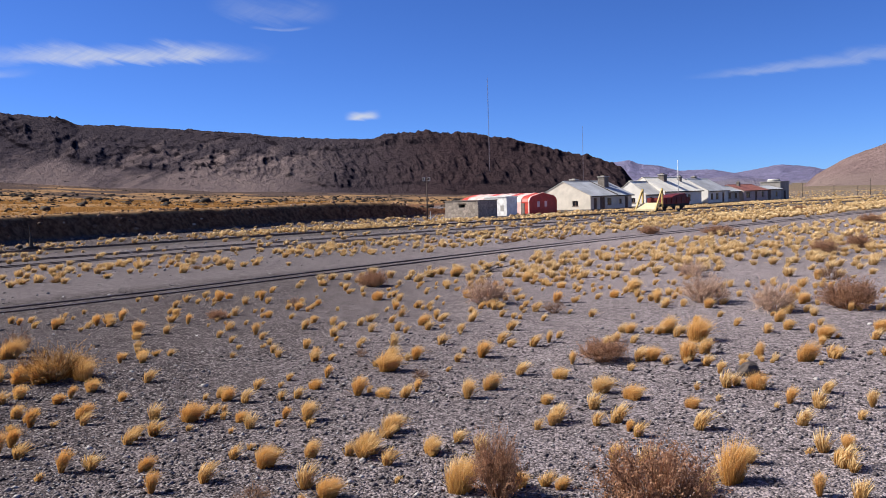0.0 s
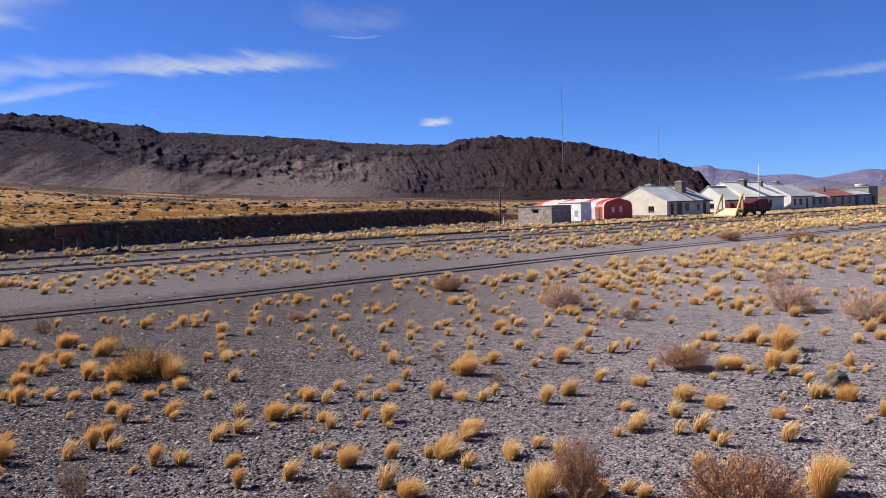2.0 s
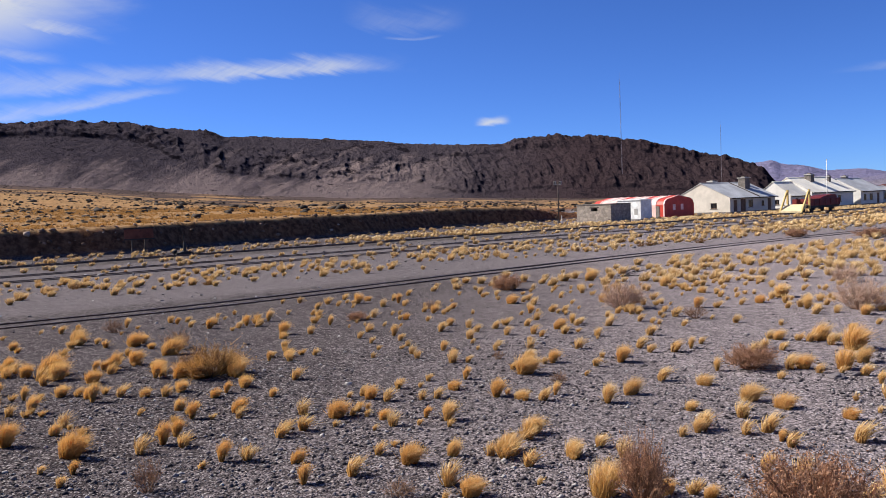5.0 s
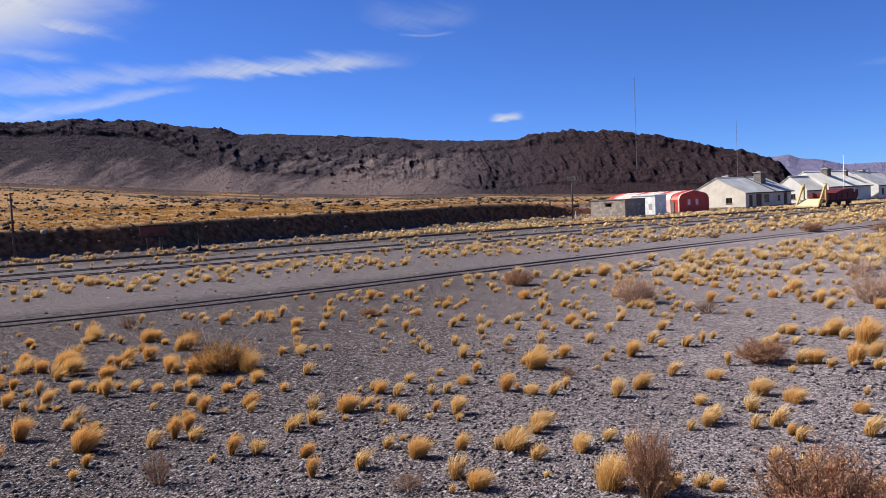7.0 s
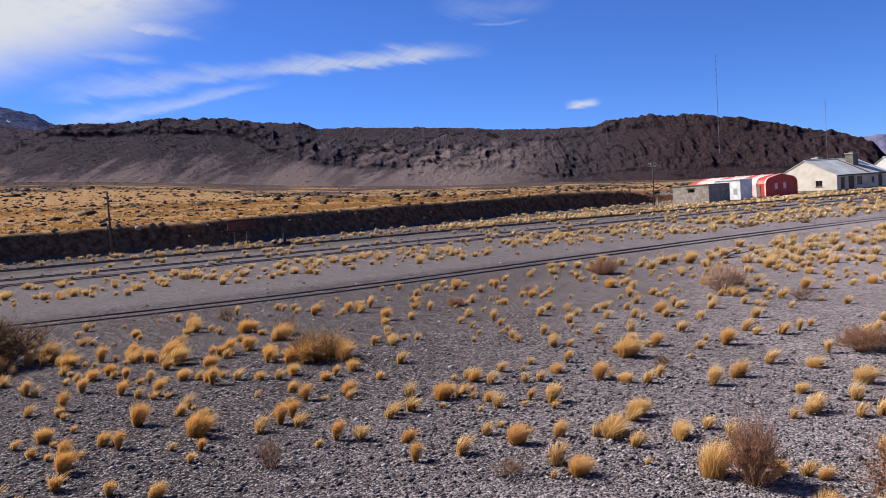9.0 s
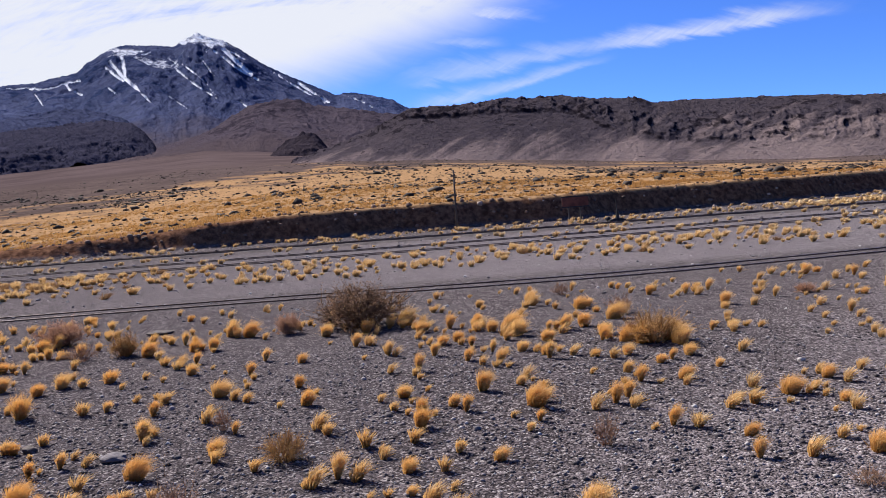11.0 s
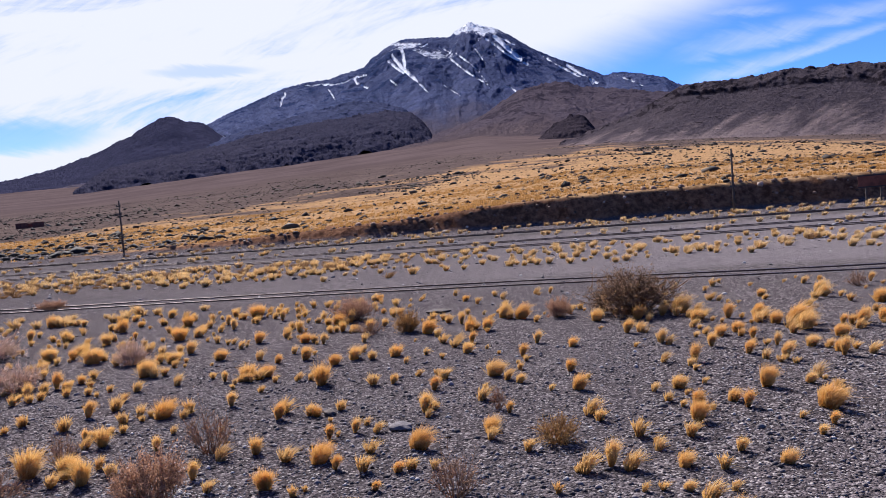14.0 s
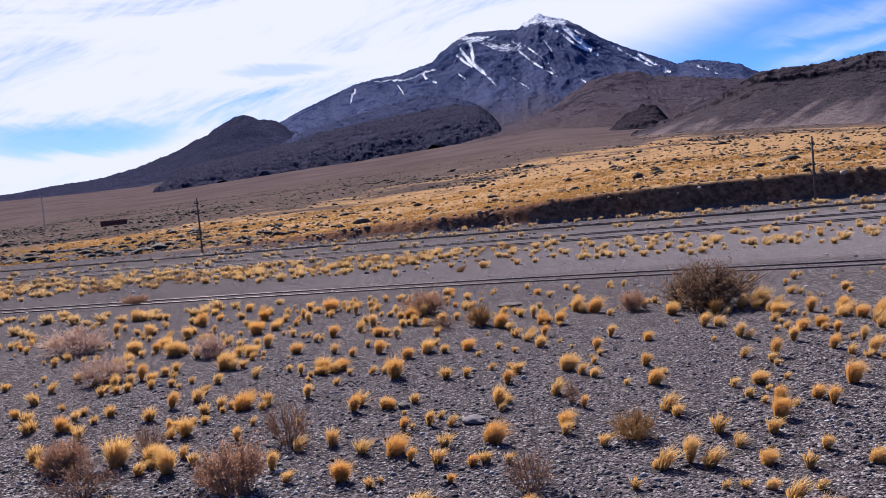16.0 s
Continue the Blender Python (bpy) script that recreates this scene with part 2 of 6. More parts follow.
    col = n.mix(n.math("MULTIPLY", face, n.range(across, 62.0, 64.0)), gravel, earth)
    col = n.mix(on, col, steppe)
    col = n.mix(n.math("MULTIPLY", away, 0.85), col, dry)
    h = n.math("ADD", n.range(chip_d, 0.0, 0.65, 0.6, 0.0), n.math("MULTIPLY", n.range(coarse_d, 0.0, 0.6, 1.0, 0.0), n.range(b2, 0.4, 0.7)))
    n.color(col).bump(h, 1.0, 0.026)
    return n.mat


def mat_rocky(name, rock, rock_light, scree, sand, foot_z, top_z, scale, snow=None, edge=(0.72, 0.9), speck=0.30, outcrop=None, sand_x=None, streak=None, apex=None, tone=None):
    """A mountain side: bare rock where it is steep, scree elsewhere, pale sand towards the foot, snow in the gullies.
    streak = (distance, shear, amount): tongues of sand that run down the slope; apex = (azimuth, distance, height): gullies fan out from there."""
    n = Nodes(name, 1.0, 0.0, 0.0)
    x, y, z = n.xyz(n.pos)
    nz = n.xyz(n.nt.nodes.new("ShaderNodeNewGeometry").outputs["Normal"])[2]
    big = n.noise(scale, 6, 0.6)
    fine = n.noise(scale * 11, 6, 0.7)
    mid = n.noise(scale * 3.7, 6, 0.65, warp=0.4)
    c = n.mix(n.range(fine, 0.3, 0.7), tuple(v * 0.7 for v in scree), scree)
    c = n.mix(n.range(n.math("ADD", mid, n.math("MULTIPLY", big, 0.5)), 0.62, 0.95, 0.0, 0.6), c, tuple(v * 1.35 for v in scree))
    if tone:
        x0, x1, red = tone
        c = n.mix(n.range(x, x0, x1), c, n.mix(n.range(fine, 0.3, 0.7), tuple(v * 0.7 for v in red), red))
    around = n.math("ARCTAN2", n.math("MULTIPLY", x, -1.0), y)
    low = n.math("ADD", n.range(z, foot_z, top_z, 1.0, 0.0), n.math("MULTIPLY", n.math("SUBTRACT", big, 0.5), 0.9))
    if streak:
        dist, shear, amount = streak
        side = n.math("ADD", n.math("MULTIPLY", around, dist), n.math("MULTIPLY", z, shear))
        comb = n.nt.nodes.new("ShaderNodeCombineXYZ")
        n.put(comb, 0, n.math("MULTIPLY", side, scale * 1.3)), n.put(comb, 1, n.math("MULTIPLY", z, scale * 0.75))
        tongue = n.noise(1.0, 6, 0.6, vec=comb.outputs[0], warp=0.8)
        low = n.math("ADD", low, n.math("MULTIPLY", n.math("SUBTRACT", tongue, 0.5), amount))
        c = n.mix(n.range(tongue, 0.42, 0.62, 0.0, 0.12), c, tuple(v * 0.55 for v in scree))
    cover = n.range(low, 0.42, 1.0, 0.0, 0.95)
    if sand_x:
        cover = n.math("MULTIPLY", cover, n.range(n.math("ADD", x, n.math("MULTIPLY", n.math("SUBTRACT", mid, 0.5), 60.0)), sand_x[0], sand_x[1], 0.0, 1.0))
    c = n.mix(cover, c, n.mix(n.range(fine, 0.35, 0.65), tuple(v * 0.88 for v in sand), sand))
    steep = n.range(n.math("ADD", nz, n.math("MULTIPLY", n.math("SUBTRACT", fine, 0.5), speck)), edge[0], edge[1], 1.0, 0.0)
    c = n.mix(steep, c, n.mix(n.range(fine, 0.35, 0.7), rock, rock_light))
    if outcrop:      # bare rock that breaks through the scree
        lumps = n.math("ADD", n.math("ADD", mid, n.math("MULTIPLY", n.math("SUBTRACT", big, 0.5), 0.9)), n.math("MULTIPLY", n.math("SUBTRACT", fine, 0.5), 0.25))
        lumps = n.math("ADD", lumps, n.range(z, foot_z, top_z * 1.3, -0.12, 0.06))
        c = n.mix(n.range(lumps, outcrop[0], outcrop[1], 0.0, 0.85), c, n.mix(n.range(fine, 0.35, 0.7), rock, rock_light))
    relief = n.math("ADD", fine, mid)
    if apex:
        a0, dist, top = apex
        side = n.math("MULTIPLY", n.math("SUBTRACT", around, math.radians(a0)), dist)
        below = n.math("MAXIMUM", n.math("SUBTRACT", top, z), 5.0)
        theta = n.math("ARCTAN2", side, below)
        span = n.math("SQRT", n.math("ADD", n.math("MULTIPLY", side, side), n.math("MULTIPLY", below, below)))
        comb = n.nt.nodes.new("ShaderNodeCombineXYZ")
        n.put(comb, 0, n.math("MULTIPLY", theta, 4.5)), n.put(comb, 1, n.math("MULTIPLY", span, 0.0065))
        rib = n.noise(1.0, 8, 0.66, vec=comb.outputs[0], warp=1.6)
        c = n.mix(n.math("MULTIPLY", n.range(rib, 0.42, 0.60, 0.0, 0.40), n.math("SUBTRACT", 1.0, cover)), c, rock)
        relief = n.math("ADD", relief, rib)
    if snow:
        lying = n.nt.nodes.new("ShaderNodeAttribute")
        lying.attribute_name = "snow"
        patchy = n.math("ADD", n.math("MULTIPLY", n.math("SUBTRACT", n.noise(scale * 30, 5, 0.7), 0.5), 0.9), n.math("MULTIPLY", n.math("SUBTRACT", fine, 0.5), 0.8))
        c = n.mix(n.range(n.math("ADD", lying.outputs["Fac"], patchy), 0.34, 0.62, 0.0, 0.92), c, (0.74, 0.77, 0.83))
    n.color(c).bump(relief, 0.8, 0.12 / scale)
    return n.mat


def mat_straw(name, base, tip, through_col, by_island=False):
    """Dry grass: brown at the root, straw at the tips; thin enough to let light through."""
    n = Nodes(name, 0.8, 0.0, 0.0)
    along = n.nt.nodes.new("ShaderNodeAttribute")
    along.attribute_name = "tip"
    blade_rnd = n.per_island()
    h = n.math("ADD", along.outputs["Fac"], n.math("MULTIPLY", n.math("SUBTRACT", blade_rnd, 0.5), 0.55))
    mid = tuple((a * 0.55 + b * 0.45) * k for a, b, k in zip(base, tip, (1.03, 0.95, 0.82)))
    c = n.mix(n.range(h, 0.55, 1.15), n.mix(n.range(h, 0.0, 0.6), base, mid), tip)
    tint = n.noise(1.7, 2) if by_island else n.per_object()
    warm = n.mix(n.range(tint, 0.15, 0.85), (1.0, 0.90, 0.76), (1.04, 1.05, 1.04))
    c = n.mix(1.0, c, warm, "MULTIPLY")
    n.color(c)
    thin = n.nt.nodes.new("ShaderNodeBsdfTranslucent")
    n.put(thin, 0, n.mix(1.0, through_col, warm, "MULTIPLY"))
    both = n.nt.nodes.new("ShaderNodeMixShader")
    both.inputs[0].default_value = 0.33
    n.nt.links.new(n.bsdf.outputs[0], both.inputs[1])
    n.nt.links.new(thin.outputs[0], both.inputs[2])
    n.nt.links.new(both.outputs[0], n.nt.nodes["Material Output"].inputs[0])
    return n.mat


def mat_stone_wall():
    n = Nodes("rubble_stone", 0.95)
    v = n.voronoi(2.6, out="Color")
    d = n.voronoi(2.6, feature="DISTANCE_TO_EDGE")
    f = n.noise(14, 5, 0.65)
    c = n.mix(n.xyz(v)[0], (0.17, 0.15, 0.13), (0.34, 0.29, 0.25))
    c = n.mix(n.range(f, 0.35, 0.7, 0.0, 0.5), c, (0.22, 0.17, 0.14))
    c = n.mix(n.range(d, 0.0, 0.06, 0.75, 0.0), c, (0.10, 0.09, 0.08))
    return n.color(c).bump(d, 0.8, 0.1).mat


M_GROUND = mat_ground()
M_MESA = mat_rocky("lava_ridge_rock", (0.010, 0.008, 0.011), (0.024, 0.0195, 0.024), (0.062, 0.051, 0.059), (0.195, 0.150, 0.144), 14, 66, 0.03,
                   edge=(0.70, 0.88), speck=0.20, outcrop=(0.54, 0.64), sand_x=(-60, -130), streak=(600, 1.6, 2.2), tone=(-110, 20, (0.050, 0.034, 0.037)))
# Blue haze of distance is mixed into the volcano's rock and scree colours.
M_VOLCANO = mat_rocky("volcano_rock_hazed", (0.013, 0.023, 0.061), (0.032, 0.047, 0.110), (0.078, 0.090, 0.162), (0.084, 0.070, 0.084), 150, 440, 0.004, snow=True, edge=(0.46, 0.72), speck=0.16, outcrop=(0.54, 0.66),
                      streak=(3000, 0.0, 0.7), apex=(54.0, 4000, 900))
# Side cone: bluish tint in its rock tones stands in for aerial haze.
M_DARKHILL = mat_rocky("dark_hill_rock_hazed", (0.0141, 0.0158, 0.0352), (0.0299, 0.0317, 0.0581), (0.0334, 0.0334, 0.0581), FAN, 60, 140, 0.008, edge=(0.6, 0.8), speck=0.15)
# Black lava, its lighter tones raised and blued to paint in haze.
M_TONGUE = mat_rocky("lava_flow_rock_hazed", (0.014, 0.014, 0.027), (0.048, 0.047, 0.071), (0.042, 0.040, 0.061), (0.050, 0.042, 0.050), 20, 70, 0.02)
M_CINDER = mat_rocky("cinder_rock", (0.018, 0.015, 0.020), (0.042, 0.034, 0.042), (0.040, 0.032, 0.039), FAN, 52, 64, 0.02, speck=0.2)
# Lobe rock carries the same painted blue haze as the volcano behind.
M_LOBE = mat_rocky("lava_lobe_rock_hazed", (0.015, 0.022, 0.052), (0.036, 0.046, 0.092), (0.054, 0.061, 0.108), (0.060, 0.060, 0.086), 100, 200, 0.012, speck=0.2)
M_FOOT = mat_rocky("foothill_soil", (0.022, 0.018, 0.026), (0.044, 0.036, 0.046), (0.078, 0.063, 0.077), (0.084, 0.064, 0.068), 80, 190, 0.008, outcrop=(0.52, 0.62), streak=(1600, 1.2, 1.3), edge=(0.62, 0.84), speck=0.18)
M_REDHILL = mat_rocky("brown_hill_soil", (0.115, 0.080, 0.080), (0.175, 0.125, 0.122), (0.195, 0.138, 0.132), (0.23, 0.17, 0.155), 0, 40, 0.02)
# The lilac cast and paleness are air haze put into the rock colour.
M_FAR = mat_rocky("hazed_mountain", (0.110, 0.108, 0.195), (0.175, 0.163, 0.255), (0.165, 0.154, 0.245), (0.205, 0.185, 0.225), 0, 70, 0.006)

# --- helpers for shapes -----------------------------------------------------------
R2 = math.sqrt(0.5)
YARD = pose(0, 0, 0, 0, 0, 45)       # local x runs along the railway, local y across it, away from the lens


def lattice(ix, iy, seed):
    h = np.sin(ix * 127.1 + iy * 311.7 + seed * 74.7) * 43758.5453
    return h - np.floor(h)


def vnoise(x, y, seed=0.0):
    """Smooth value noise, 0 to 1, over arrays."""
    ix, iy = np.floor(x), np.floor(y)
    fx, fy = x - ix, y - iy
    fx, fy = fx * fx * (3 - 2 * fx), fy * fy * (3 - 2 * fy)
    a, b = lattice(ix, iy, seed), lattice(ix + 1, iy, seed)
    c, d = lattice(ix, iy + 1, seed), lattice(ix + 1, iy + 1, seed)
    return (a * (1 - fx) + b * fx) * (1 - fy) + (c * (1 - fx) + d * fx) * fy


def fbm(x, y, octaves=5, seed=0.0, gain=0.5):
    """Several octaves of vnoise, about -1 to 1."""
    total, amp, norm = 0.0, 1.0, 0.0
    for k in range(octaves):
        total = total + amp * (2 * vnoise(x * 2 ** k + 17.3 * k, y * 2 ** k - 9.1 * k, seed + k) - 1)
        norm += amp
        amp *= gain
    return total / norm


def ridged(x, y, octaves=5, seed=0.0, gain=0.5):
    total, amp, norm = 0.0, 1.0, 0.0
    for k in range(octaves):
        total = total + amp * (1 - np.abs(2 * vnoise(x * 2 ** k + 5.7 * k, y * 2 ** k + 3.3 * k, seed + k) - 1))
        norm += amp
        amp *= gain
    return total / norm


def smooth(x, lo, hi):
    s = np.clip((x - lo) / (hi - lo), 0, 1)
    return s * s * (3 - 2 * s)


def mesh_from(name, verts, faces, mat, shade=False):
    me = bpy.data.meshes.new(name)
    me.from_pydata(verts, [], faces)
    me.materials.append(mat)
    if shade:
        me.polygons.foreach_set("use_smooth", [True] * len(me.polygons))
    me.update()
    return me


def sheet(name, X, Y, Z, mat, shade=True, wrap=False):
    """A mesh over a grid of points (rows by columns)."""
    rows, cols = X.shape
    idx = np.arange(rows * cols).reshape(rows, cols)
    right = np.roll(idx, -1, axis=1) if wrap else idx[:, 1:]
    left = idx if wrap else idx[:, :-1]
    q = np.stack([left[:-1], right[:-1], right[1:], left[1:]], axis=-1).reshape(-1, 4)
    co = np.stack([X, Y, Z], axis=-1).reshape(-1, 3)
    me = bpy.data.meshes.new(name)
    me.vertices.add(len(co))
    me.vertices.foreach_set("co", co.ravel().astype(np.float32))
    me.loops.add(q.size)
    me.loops.foreach_set("vertex_index", q.ravel().astype(np.int32))
    me.polygons.add(len(q))
    me.polygons.foreach_set("loop_start", np.arange(0, q.size, 4, dtype=np.int32))
    me.polygons.foreach_set("use_smooth", np.full(len(q), shade))
    me.materials.append(mat)
    me.update(calc_edges=True)
    me.validate()
    return new(name, me)


class Geo:
    """Collects boxes, prisms and tubes into one mesh."""

    def __init__(self):
        self.v, self.f = [], []

    def add(self, verts, faces):
        k = len(self.v)
        self.v += [tuple(p) for p in verts]
        self.f += [tuple(i + k for i in f) for f in faces]
        return self

    def box(self, x0, x1, y0, y1, z0, z1):
        return self.add([(x0, y0, z0), (x1, y0, z0), (x1, y1, z0), (x0, y1, z0), (x0, y0, z1), (x1, y0, z1), (x1, y1, z1), (x0, y1, z1)],
                        [(0, 3, 2, 1), (4, 5, 6, 7), (0, 1, 5, 4), (1, 2, 6, 5), (2, 3, 7, 6), (3, 0, 4, 7)])

    def slab(self, profile, axis, a0, a1):
        """A closed outline in the two other axes, drawn out along axis from a0 to a1."""
        n = len(profile)

        def at(p, a):
            return {"x": (a, p[0], p[1]), "y": (p[0], a, p[1]), "z": (p[0], p[1], a)}[axis]
        verts = [at(p, a0) for p in profile] + [at(p, a1) for p in profile]
        faces = [tuple(range(n))[::-1], tuple(range(n, 2 * n))] + [(i, (i + 1) % n, (i + 1) % n + n, i + n) for i in range(n)]
        return self.add(verts, faces)

    def tube(self, p, q, r0, r1=None, sides=8):
        p, q = Vector(p), Vector(q)
        r1 = r0 if r1 is None else r1
        way = (q - p).normalized()
        a = way.orthogonal().normalized()
        b = way.cross(a)
        ring = [(math.cos(2 * math.pi * i / sides), math.sin(2 * math.pi * i / sides)) for i in range(sides)]
        verts = [p + (a * c + b * s) * r0 for c, s in ring] + [q + (a * c + b * s) * r1 for c, s in ring]
        faces = [tuple(range(sides))[::-1], tuple(range(sides, 2 * sides))] + [(i, (i + 1) % sides, (i + 1) % sides + sides, i + sides) for i in range(sides)]
        return self.add(verts, faces)

    def mesh(self, name, mat, shade=False):
        me = mesh_from(name, self.v, self.f, mat, shade)
        bm = bmesh.new()
        bm.from_mesh(me)
        bmesh.ops.recalc_face_normals(bm, faces=bm.faces)
        bm.to_mesh(me)
        bm.free()
        return me


def thing(name, m, label, category, group="", kind=""):
    ob = new(name)
    ob.empty_display_size = 0.3
    ob.matrix_world = m
    return tagged(ob, label, category, group, kind)


def part(name, geo, mat, parent, label="", at=None, shade=False):
    """Links a Geo (or a finished mesh) as one mesh under a thing or a part."""
    me = geo.mesh(name, mat, shade) if isinstance(geo, Geo) else geo
    ob = new(name, me)
    ob.parent = parent
    if at is not None:
        ob.matrix_basis = at
    return tagged(ob, label)


# --- the lie of the land -------------------------------------------------------------
AZ5 = [(-180, -0.2), (-40, -0.3), (-13, -0.2), (-5, 0.1), (1.3, 0.35), (7, 0.61), (15, 0.91), (22, 1.33), (28, 1.80), (38, 2.55), (45, 2.9),
       (55, 2.95), (63, 2.4), (73, 1.7), (80, 1.25), (90, 0.8), (100, 0.4), (130, -0.2), (180, -0.2)]     # rise of the plain at 520 m
AZ18 = [(-180, 0.0), (-40, 0.0), (-10, 0.2), (20, 2.0), (40, 3.4), (46, 3.75), (54, 4.5), (58, 4.1), (64, 3.6), (73, 3.0), (80, 2.45),
        (90, 2.1), (100, 1.5), (130, 0.0), (180, 0.0)]                                                       # and at 1800 m


def table(rows, x):
    a = np.array(rows)
    return np.interp(x, a[:, 0], a[:, 1])


FOOT = [(-90, 68.0), (-27, 67.6), (-14, 69.0), (0, 70.4), (12, 71.6), (21, 72.4), (25, 75.0), (31, 76.2), (46, 80.8), (60, 87.0), (70, 89.5), (82, 89.0), (105, 88.0)]   # foot of the cutting: along, across
BROW = [(-62, 0.0), (-46, 0.35), (-28, 0.95), (-18, 1.35), (-12, 1.9), (-5, 2.3), (80, 2.3), (100, 0.0)]                                           # and its height


def bank_foot(u):
    return table(FOOT, u) + 0.5 * np.sin(u * 0.23) + 0.35 * np.sin(u * 0.61)


def bank_height(u):
    return table(BROW, u)


def ground_z(x, y):
    x, y = np.asarray(x, float), np.asarray(y, float)
    u, v = (x + y) * R2, (y - x) * R2
    r, az = np.hypot(x, y) + 1e-6, np.degrees(np.arctan2(-x, y))
    yard = 0.025 * fbm(x * 0.6, y * 0.6, 4, 2) + 0.03 * fbm(x * 0.08, y * 0.08, 3, 5)
    yard = yard * (0.25 + 0.75 * smooth(np.abs(v - 26.0), 0.8, 3.0)) * (1 - 0.8 * smooth(v, 38, 42) * (1 - smooth(v, 59, 63)))
    hb = bank_height(u)
    el75 = np.degrees(np.arctan((hb - EYE) / 75))
    e5, e18 = table(AZ5, az), table(AZ18, az)
    lr = np.log(np.maximum(r, 75))
    e = np.where(r < 520, el75 + (e5 - el75) * (lr - np.log(75)) / (np.log(520) - np.log(75)),
                 e5 + (e18 - e5) * np.minimum((lr - np.log(520)) / (np.log(1800) - np.log(520)), 1.25))
    plain = np.maximum(EYE + np.maximum(r, 75) * np.tan(np.radians(e)), np.minimum(hb, 2.3))
    plain = plain + (0.35 * fbm(x * 0.05, y * 0.05, 5, 7) + 0.12 * fbm(x * 0.4, y * 0.4, 3, 8)) * smooth(r, 60, 140) + 3.0 * fbm(x * 0.006, y * 0.006, 4, 9) * smooth(r, 250, 900)
    vf = bank_foot(u) + 0.22 * fbm(x * 0.3, y * 0.3, 2, 11)
    up = np.clip((v - vf) / (2.1 + 0.3 * fbm(x * 0.4, y * 0.4, 2, 12)), 0, 1)
    up = up * up * (3 - 2 * up)
    rough = 0.62 * fbm(x * 0.7, y * 0.7, 5, 13) * up * (1 - up) * 4 * hb / 2.3
    return yard * (1 - up) + plain * up + rough


def build_ground():
    front = np.arange(-42, 104, 0.25)
    side = np.arange(104, 318, 2.5)
    az = np.radians(np.concatenate([front, side]))
    r = np.concatenate([[0.001], np.geomspace(0.4, 58, 150), np.linspace(58.5, 132, 230), np.geomspace(133, 4700, 115)])
    A, Rr = np.meshgrid(az, r)
    X, Y = -np.sin(A) * Rr, np.cos(A) * Rr
    ob = sheet("ground", X, Y, ground_z(X, Y), M_GROUND, wrap=True)
    return tagged(ob, "grey volcanic gravel plain with dry golden steppe", "ground", kind="structure")


build_ground()


def hill(name, label, mat, skyline, r_foot, r_crest, step, rows, rough, gully, sharp=1.0, steep=1.3, sink=6.0, seed=1.0, crag=0.0, fine=0.0, rim=0.0, soften=0.2, ledge=None, apex=None, knobs=0.0, snow=None, rag=0.0):
    """A hill whose crest, seen from the yard, follows skyline (azimuth, height in degrees)."""
    a0, a1 = skyline[0][0], skyline[-1][0]
    az = np.arange(min(a0, a1), max(a0, a1), step)
    sl = sorted(skyline)
    el = np.interp(az, [p[0] for p in sl], [p[1] for p in sl])
    k = max(1, int(soften / step))
    el = np.convolve(np.pad(el, k, mode="edge"), np.ones(2 * k + 1) / (2 * k + 1), mode="valid")
    s = np.concatenate([np.linspace(0, 1, rows), np.linspace(1.03, 2.2, 14)])
    A, S = np.meshgrid(np.radians(az), s)
    E = np.tile(el, (len(s), 1))
    wob = 0.5 * fbm(np.degrees(A) * 0.25, S * 0 + seed, 2, seed) * (r_crest - r_foot) * 0.12
    Rr = r_foot + wob * (1 - S * 0.6) + (r_crest - r_foot) * S
    X, Y = -np.sin(A) * Rr, np.cos(A) * Rr
    zf = ground_z(X, Y) - sink
    zc = EYE + r_crest * np.tan(np.radians(E))
    front = np.clip(S, 0, 1)
    shape = front ** steep
    if rim:
        shape = np.where(front < 0.93, (1 - rim) * (front / 0.93) ** steep, 1 - rim + rim * (front - 0.93) / 0.07)
    Z = zf + (zc - zf) * shape
    tall = np.maximum(zc - zf, 1)
    arc, down = np.degrees(A) * r_crest / 57.3, S * (r_crest - r_foot)
    warp = fbm(arc / gully * 0.6, down / gully * 0.6, 3, seed + 4)
    g = ridged(arc / gully + 0.7 * warp, down / (gully * 2.4) + 0.5 * warp, 7, seed + 2, 0.55)
    if apex is not None:      # spurs that fan out from the summit, broken by rock steps
        fan = np.arctan2(arc - apex * r_crest / 57.3, np.maximum(1.08 - S, 0.02) * tall)
        stray = fbm(arc / (gully * 1.3), down / (gully * 1.9), 5, seed + 5, 0.6)
        spur = ridged(fan * 2.3 + 0.9 * stray, down / (gully * 3.0) + 0.8 * stray, 3, seed + 2, 0.5)
        steps = ridged(arc / (gully * 0.42) + 1.1 * stray, down / (gully * 1.05) + 1.1 * stray, 6, seed + 3, 0.6)
        g = 0.45 * spur + 0.55 * steps
    mid = front * (1 - front ** 3) * 2
    Z = Z + (g - 0.6) * rough * tall * mid
    if crag:
        k = gully * 0.075
        c = ridged(arc / k + 2.0 * warp, down / (k * 2.1) + 2.0 * warp, 5, seed + 6, 0.6)
        band = smooth(front, 0.30, 0.48) * (1 - 0.85 * smooth(front, 0.70, 0.84))
        if ledge:
            la = np.array(ledge)
            lo, hi = np.interp(np.degrees(A), la[:, 0], la[:, 1]), np.interp(np.degrees(A), la[:, 0], la[:, 2])
            band = smooth(front, lo - 0.08, lo + 0.08) * (1 - 0.9 * smooth(front, hi - 0.08, hi + 0.06))
        mask = smooth(fbm(arc / (gully * 2.2), down / (gully * 0.4), 5, seed + 7, 0.6) + 0.8 * (band - 0.68), -0.12, 0.3)
        Z = Z + (c - 0.35) * crag * mask
